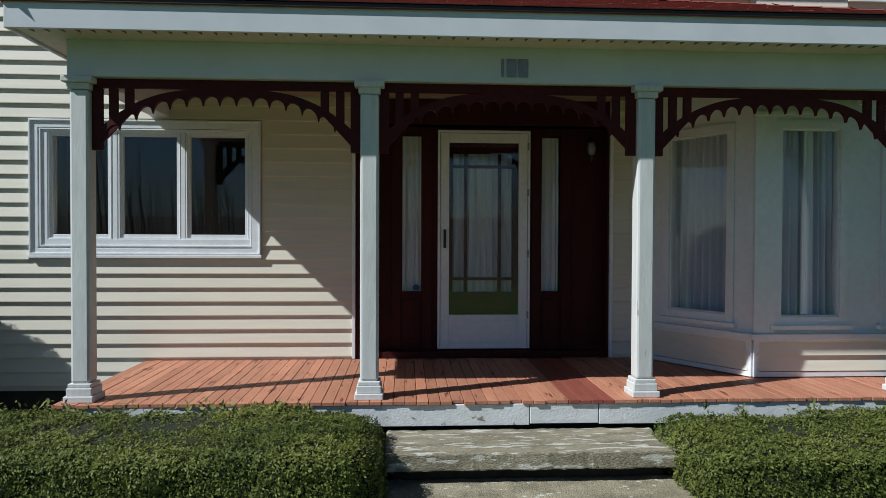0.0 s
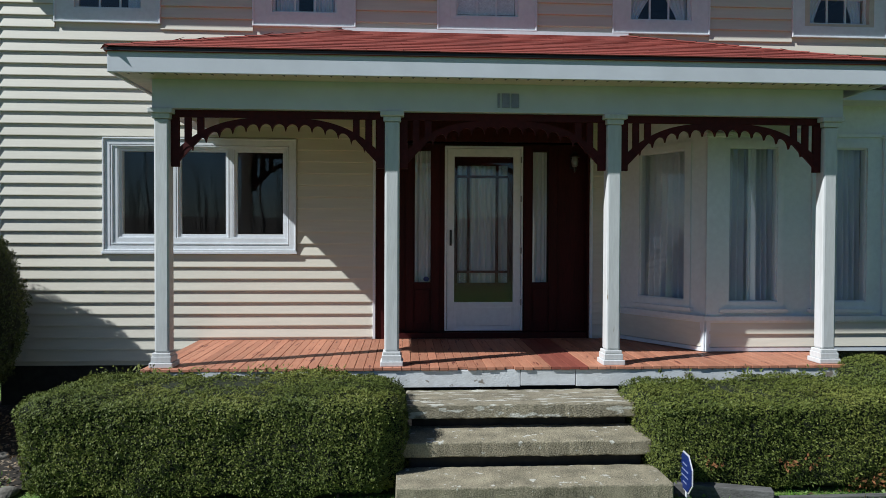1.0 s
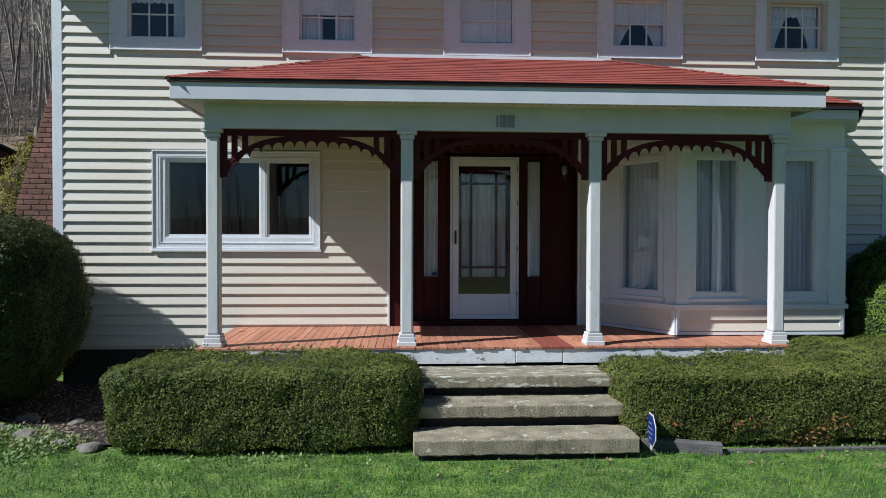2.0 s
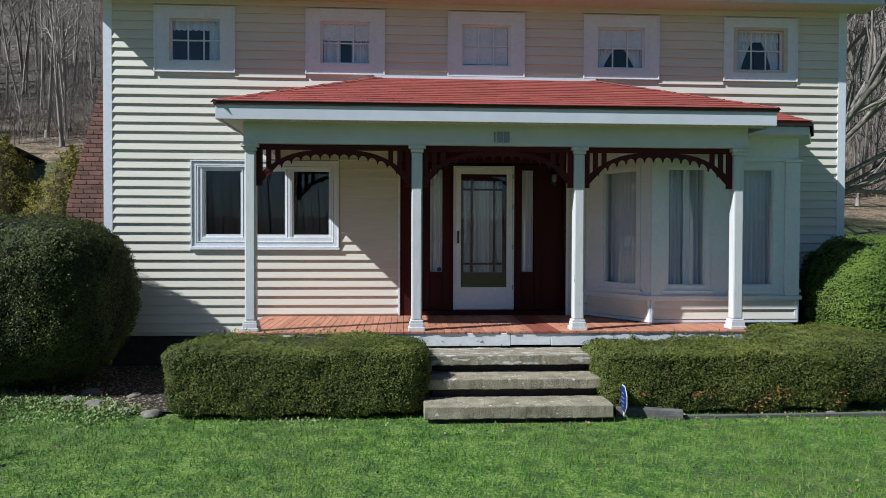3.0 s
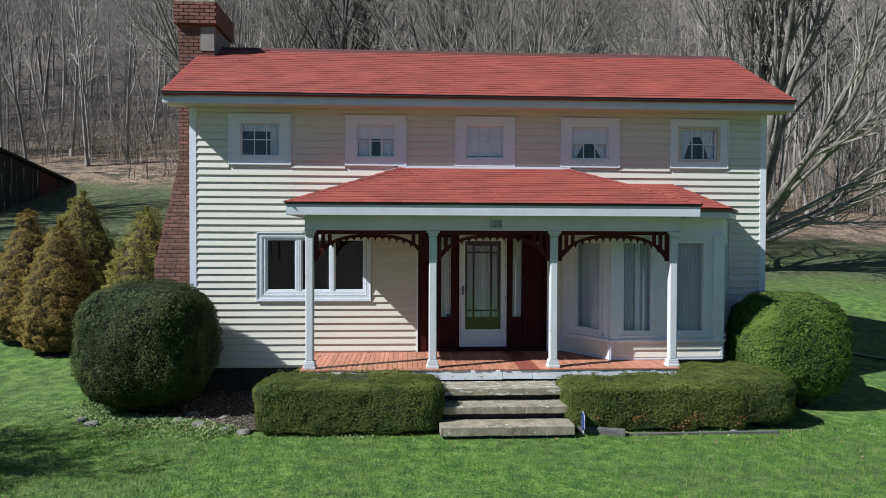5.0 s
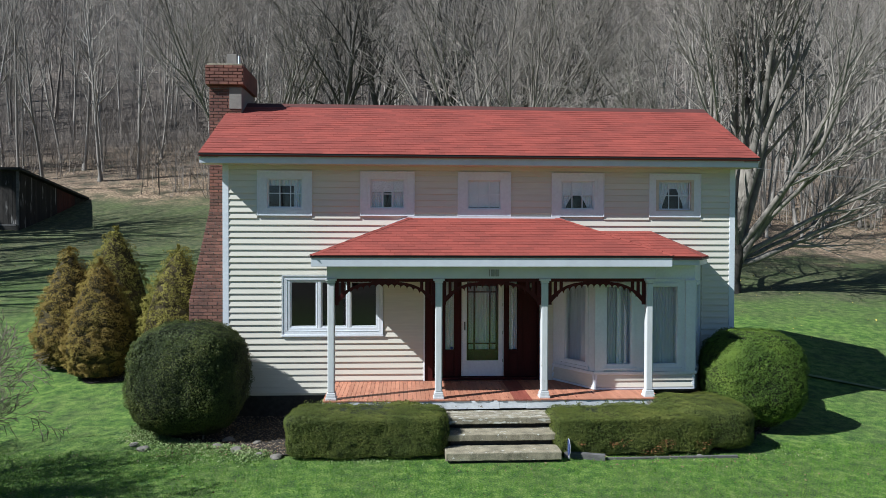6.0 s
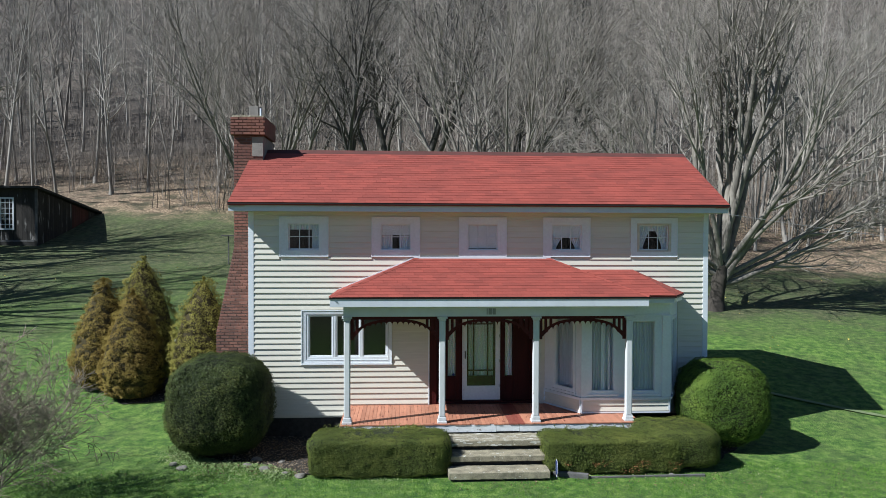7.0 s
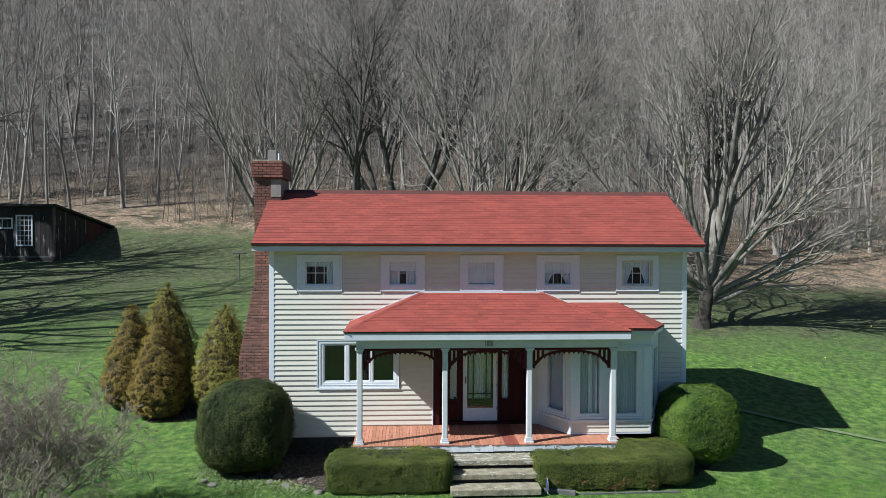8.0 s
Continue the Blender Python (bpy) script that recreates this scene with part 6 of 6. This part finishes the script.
g = Geo()
levels = [-0.2, 2.35, 4.45, 7.30]
for z in levels:
    x, y = flue_face(z)
    back = 3.4 - (y - 1.02) * 0.8
    g.v += [(x, y, z), (-5.445, y, z), (-5.445, back, z), (x, back, z)]
for i in range(len(levels) - 1):
    g.f += [(4 * i + k, 4 * i + (k + 1) % 4, 4 * i + 4 + (k + 1) % 4, 4 * i + 4 + k) for k in range(4)]
g.f += [(3, 2, 1, 0), (4 * len(levels) - 4, 4 * len(levels) - 3, 4 * len(levels) - 2, 4 * len(levels) - 1)]
chimney = part("chimney", g, MORTAR, house, "tall red brick chimney against the gable")
part("cap", Geo().box(-6.24, -5.38, 1.52, 2.95, 7.32, 7.76), BRICK, chimney, "corbelled brick cap")
part("cap_slab", Geo().box(-6.21, -5.41, 1.55, 2.92, 7.76, 7.81), CONCRETE, chimney, bevel=0.01)
part("flue", Geo().box(-5.86, -5.62, 1.9, 2.15, 7.81, 8.12), MORTAR, chimney, bevel=0.01)
part("plaster_patch", Geo().box(-5.72, -5.44, 1.588, 1.63, 6.78, 7.27), MORTAR, chimney, "smooth mortar patch on the stack", bevel=0.004)
part("vent_pipe", Geo().tube([(-5.50, 1.62, 7.78), (-5.50, 1.62, 8.0)], [0.03, 0.03], 8), WHITE, chimney)

# ---- pieces: bricks, boards, clapboards, shingles ----
brick_me = {}


def brick_mesh(w, h=0.064, d=0.016):
    k = round(w, 2)
    if k not in brick_me:
        e = 0.004
        g = Geo().add([(0, 0, 0), (w, 0, 0), (w, 0, h), (0, 0, h), (e, -d, e), (w - e, -d, e), (w - e, -d, h - e), (e, -d, h - e)], [(4, 5, 6, 7), (0, 1, 5, 4), (1, 2, 6, 5), (2, 3, 7, 6), (3, 0, 4, 7)])
        brick_me[k] = g.mesh("brick", BRICK)
    return brick_me[k]


rest = Geo()
count = 0
row, z = 0, 0.35
while z < 7.72:
    xl, yf = flue_face(z)
    xr = -5.445
    if z >= 7.27:
        xl, xr, yf = -6.24, -5.38, 1.52
    x = xl - (0.105 if row % 2 else 0)
    while x < xr - 0.03:
        a, b = max(x, xl), min(x + 0.20, xr)
        if b - a > 0.04:
            if z < 5.6 and count < 300:
                ob = piece("brick", brick_mesh(b - a), chimney, (a, yf, z))
                count += 1
            else:
                e, d, h, w = 0.004, 0.016, 0.064, b - a
                rest.add([(a, yf, z), (b, yf, z), (b, yf, z + h), (a, yf, z + h), (a + e, yf - d, z + e), (b - e, yf - d, z + e), (b - e, yf - d, z + h - e), (a + e, yf - d, z + h - e)], [(4, 5, 6, 7), (0, 1, 5, 4), (1, 2, 6, 5), (2, 3, 7, 6), (3, 0, 4, 7)])
        x += 0.21
    row += 1
    z += 0.075
BRICK_J = material("red_brick_joined", (0.23, 0.095, 0.065), (0.14, 0.06, 0.048), rough=0.9, grain=40, stain=3, bump=0.5, bump_scale=90, per_piece=0.3, per_island=True)
part("bricks", rest, BRICK_J, chimney, kind="stuff")

# porch boards
rng = np.random.default_rng(3)
BW = 0.0838
boards = []
for k in range(5):
    e = 0.004
    y0 = PY + 0.004 - 0.010 * k / 4
    g = Geo().box(0.0, BW - 0.004, y0 + 1.7, 1.696, 0.753, FLOOR)
    boards.append(g.mesh("board", DECK, (0, 1.7, 0.753), bevel=0.003))
broken_board = Geo().box(0.0, BW - 0.004, PY + 1.738, 1.696, 0.753, FLOOR).mesh("board", DECK, (0, 1.7, 0.753), bevel=0.003)
dark_board = g.mesh("board", DECKDARK, (0, 1.7, 0.753), bevel=0.003)
x = -PX
k = 0
while x < PX - 0.02:
    piece("board", broken_board if int((x + PX) / BW + 0.5) in (33, 38) else dark_board if 0.40 < x < 0.66 else boards[int(rng.integers(5))], deck, (x, 0.0, 0.753 + rng.uniform(-0.002, 0.002)))
    x += BW
    k += 1

# clapboards of the front, cut round the openings
COURSE = 0.131
blocks = [(a, b, UZ0 - 0.005, UZ1) for a, b in UPPER] + [(-4.247, -2.117, 1.74, 3.019), (-1.275, 1.238, FLOOR - 0.1, 3.27), (1.50, 4.74, 0.80, 3.40)]
for i in range(36):
    z0 = 0.546 + i * COURSE
    z1 = z0 + COURSE
    gaps = sorted((a, b) for a, b, c, d in blocks if c < z1 - 0.02 and d > z0 + 0.02)
    runs, x = [], HX0 + 0.10
    for a, b in gaps:
        if a - x > 0.02:
            runs.append((x, a))
        x = max(x, b)
    if HX1 - 0.10 - x > 0.02:
        runs.append((x, HX1 - 0.10))
    for a, b in runs:
        zt = min(z1 + 0.006, 5.24)
        g = Geo()
        lip = 0.030
        v = []
        n = max(1, int((b - a) / 0.6))
        for j in range(n + 1):
            xx = a + (b - a) * j / n
            wob = 0.0022 * noise.noise(Vector((xx * 1.7, i * 3.3, 0)))
            v += [(xx, -0.001, z0), (xx, -lip + wob, z0 + 0.001), (xx, -lip + wob, z0 + 0.008), (xx, -0.003 + wob * 0.4, zt)]
        f = []
        for j in range(n):
            o = 4 * j
            f += [(o, o + 4, o + 5, o + 1), (o + 1, o + 5, o + 6, o + 2), (o + 2, o + 6, o + 7, o + 3)]
        f += [(0, 1, 2, 3), (4 * n + 3, 4 * n + 2, 4 * n + 1, 4 * n)]
        part("clapboard", g.add(v, f), SIDING, front_wall)

# shingles
def shingle_geo(g, p, ux, uy, w, h, rngv, da=0.0, db=0.0):
    """One tab: lower edge proud, top tucked flat."""
    nrm = ux.cross(uy).normalized()
    t = 0.007 + rngv * 0.004
    a, b, c, d = p, p + ux * w, p + ux * (w - db) + uy * h, p + ux * da + uy * h
    return g.add([a + nrm * 0.001, b + nrm * 0.001, a + nrm * t, b + nrm * t, c + nrm * 0.003, d + nrm * 0.003], [(0, 1, 3, 2), (2, 3, 4, 5), (0, 2, 5), (1, 4, 3)])


def tiled(corner, ux, uy, width_at, length, expo, tab, sink, rng):
    n = int(length / expo)
    for r in range(n):
        lo, hi = width_at(r * expo)
        lo2, hi2 = width_at(min(length, (r + 1.08) * expo))
        x = lo - (0.0, 0.62, 0.31)[r % 3] * tab - rng.uniform(0, 0.04)
        while x < hi:
            a, b = max(x, lo), min(x + tab, hi)
            if b - a > 0.03:
                sink(corner + ux * (a + 0.002) + uy * (r * expo), b - a - 0.004, min(expo * 1.08, length - r * expo), min(max(0.0, lo2 - a), b - a - 0.006), min(max(0.0, b - hi2), b - a - 0.006))
            x += tab


rng = np.random.default_rng(6)
UX = Vector((1, 0, 0))
p0, p1 = Vector((0, RY0 - 0.02, EZ + 0.001)), Vector((0, 2.2, RIDGE + 0.001))
uy = (p1 - p0).normalized()
g = Geo()
tiled(Vector((RX0, p0.y, p0.z)), UX, uy, lambda s: (0.0, RX1 - RX0), (p1 - p0).length - 0.12, 0.14, 0.31, lambda p, w, h, da, db: shingle_geo(g, p, UX, uy, w, h, rng.uniform(), da, db), rng)
part("shingles", g, SHINGLE_J, main_roof, "rows of red shingle tabs", kind="stuff")
p0, p1 = Vector((0, -1.985, 3.492)), Vector((0, -0.002, 4.247))
uyp = (p1 - p0).normalized()
Lp = (p1 - p0).length


def porch_width(s):
    f = s / Lp
    return (-3.385 + f * 1.825, 3.335 - f * 1.76)


made = [0]
extra = Geo()


def porch_tab(p, w, h, da, db):
    if made[0] < 300:
        made[0] += 1
        gg = shingle_geo(Geo(), p, UX, uyp, w, h, rng.uniform(), da, db)
        part("shingle", gg, SHINGLE, porch_roof)
    else:
        shingle_geo(extra, p, UX, uyp, w, h, rng.uniform(), da, db)


tiled(Vector((0, p0.y, p0.z)), UX, uyp, porch_width, Lp, 0.14, 0.31, porch_tab, rng)
for o, u, lim in ((Vector((-3.40, 0, 3.492)), Vector((0, -1, 0)), 0), (Vector((3.35, -1.97, 3.492)), Vector((0, 1, 0)), 1)):
    q = Vector((-1.56, 0, 4.247)) if lim == 0 else Vector((1.575, -1.97, 4.247))
    v = (Vector((q.x, o.y, q.z)) - o).normalized()
    Ls = (Vector((q.x, o.y, q.z)) - o).length
    tiled(o, u, v, (lambda s: (0.0, 1.97 * (1 - s / Ls))) if lim == 0 else (lambda s: (1.97 * s / Ls, 1.97)), Ls, 0.14, 0.31, lambda p, w, h, da, db: shingle_geo(extra, p, u, v, w, h, rng.uniform(), da, db), rng)
# bay roof tabs
a3, b3, c3 = Vector((2.3, -1.34, 3.463)), Vector((4.15, -1.34, 3.463)), Vector((3.61, 0, 3.983))
v = (Vector((2.3, 0, 3.983)) - a3).normalized()
Lb = (Vector((2.3, 0, 3.983)) - a3).length
bay_tabs = Geo()
tiled(a3, UX, v, lambda s: (0.02, 1.85 - 0.54 * s / Lb), Lb, 0.14, 0.31, lambda p, w, h, da, db: shingle_geo(bay_tabs, p, UX, v, w, h, rng.uniform(), da, db), rng)
part("bay_shingles", bay_tabs, SHINGLE_J, house, kind="stuff")
part("side_shingles", extra, SHINGLE_J, porch_roof, kind="stuff")
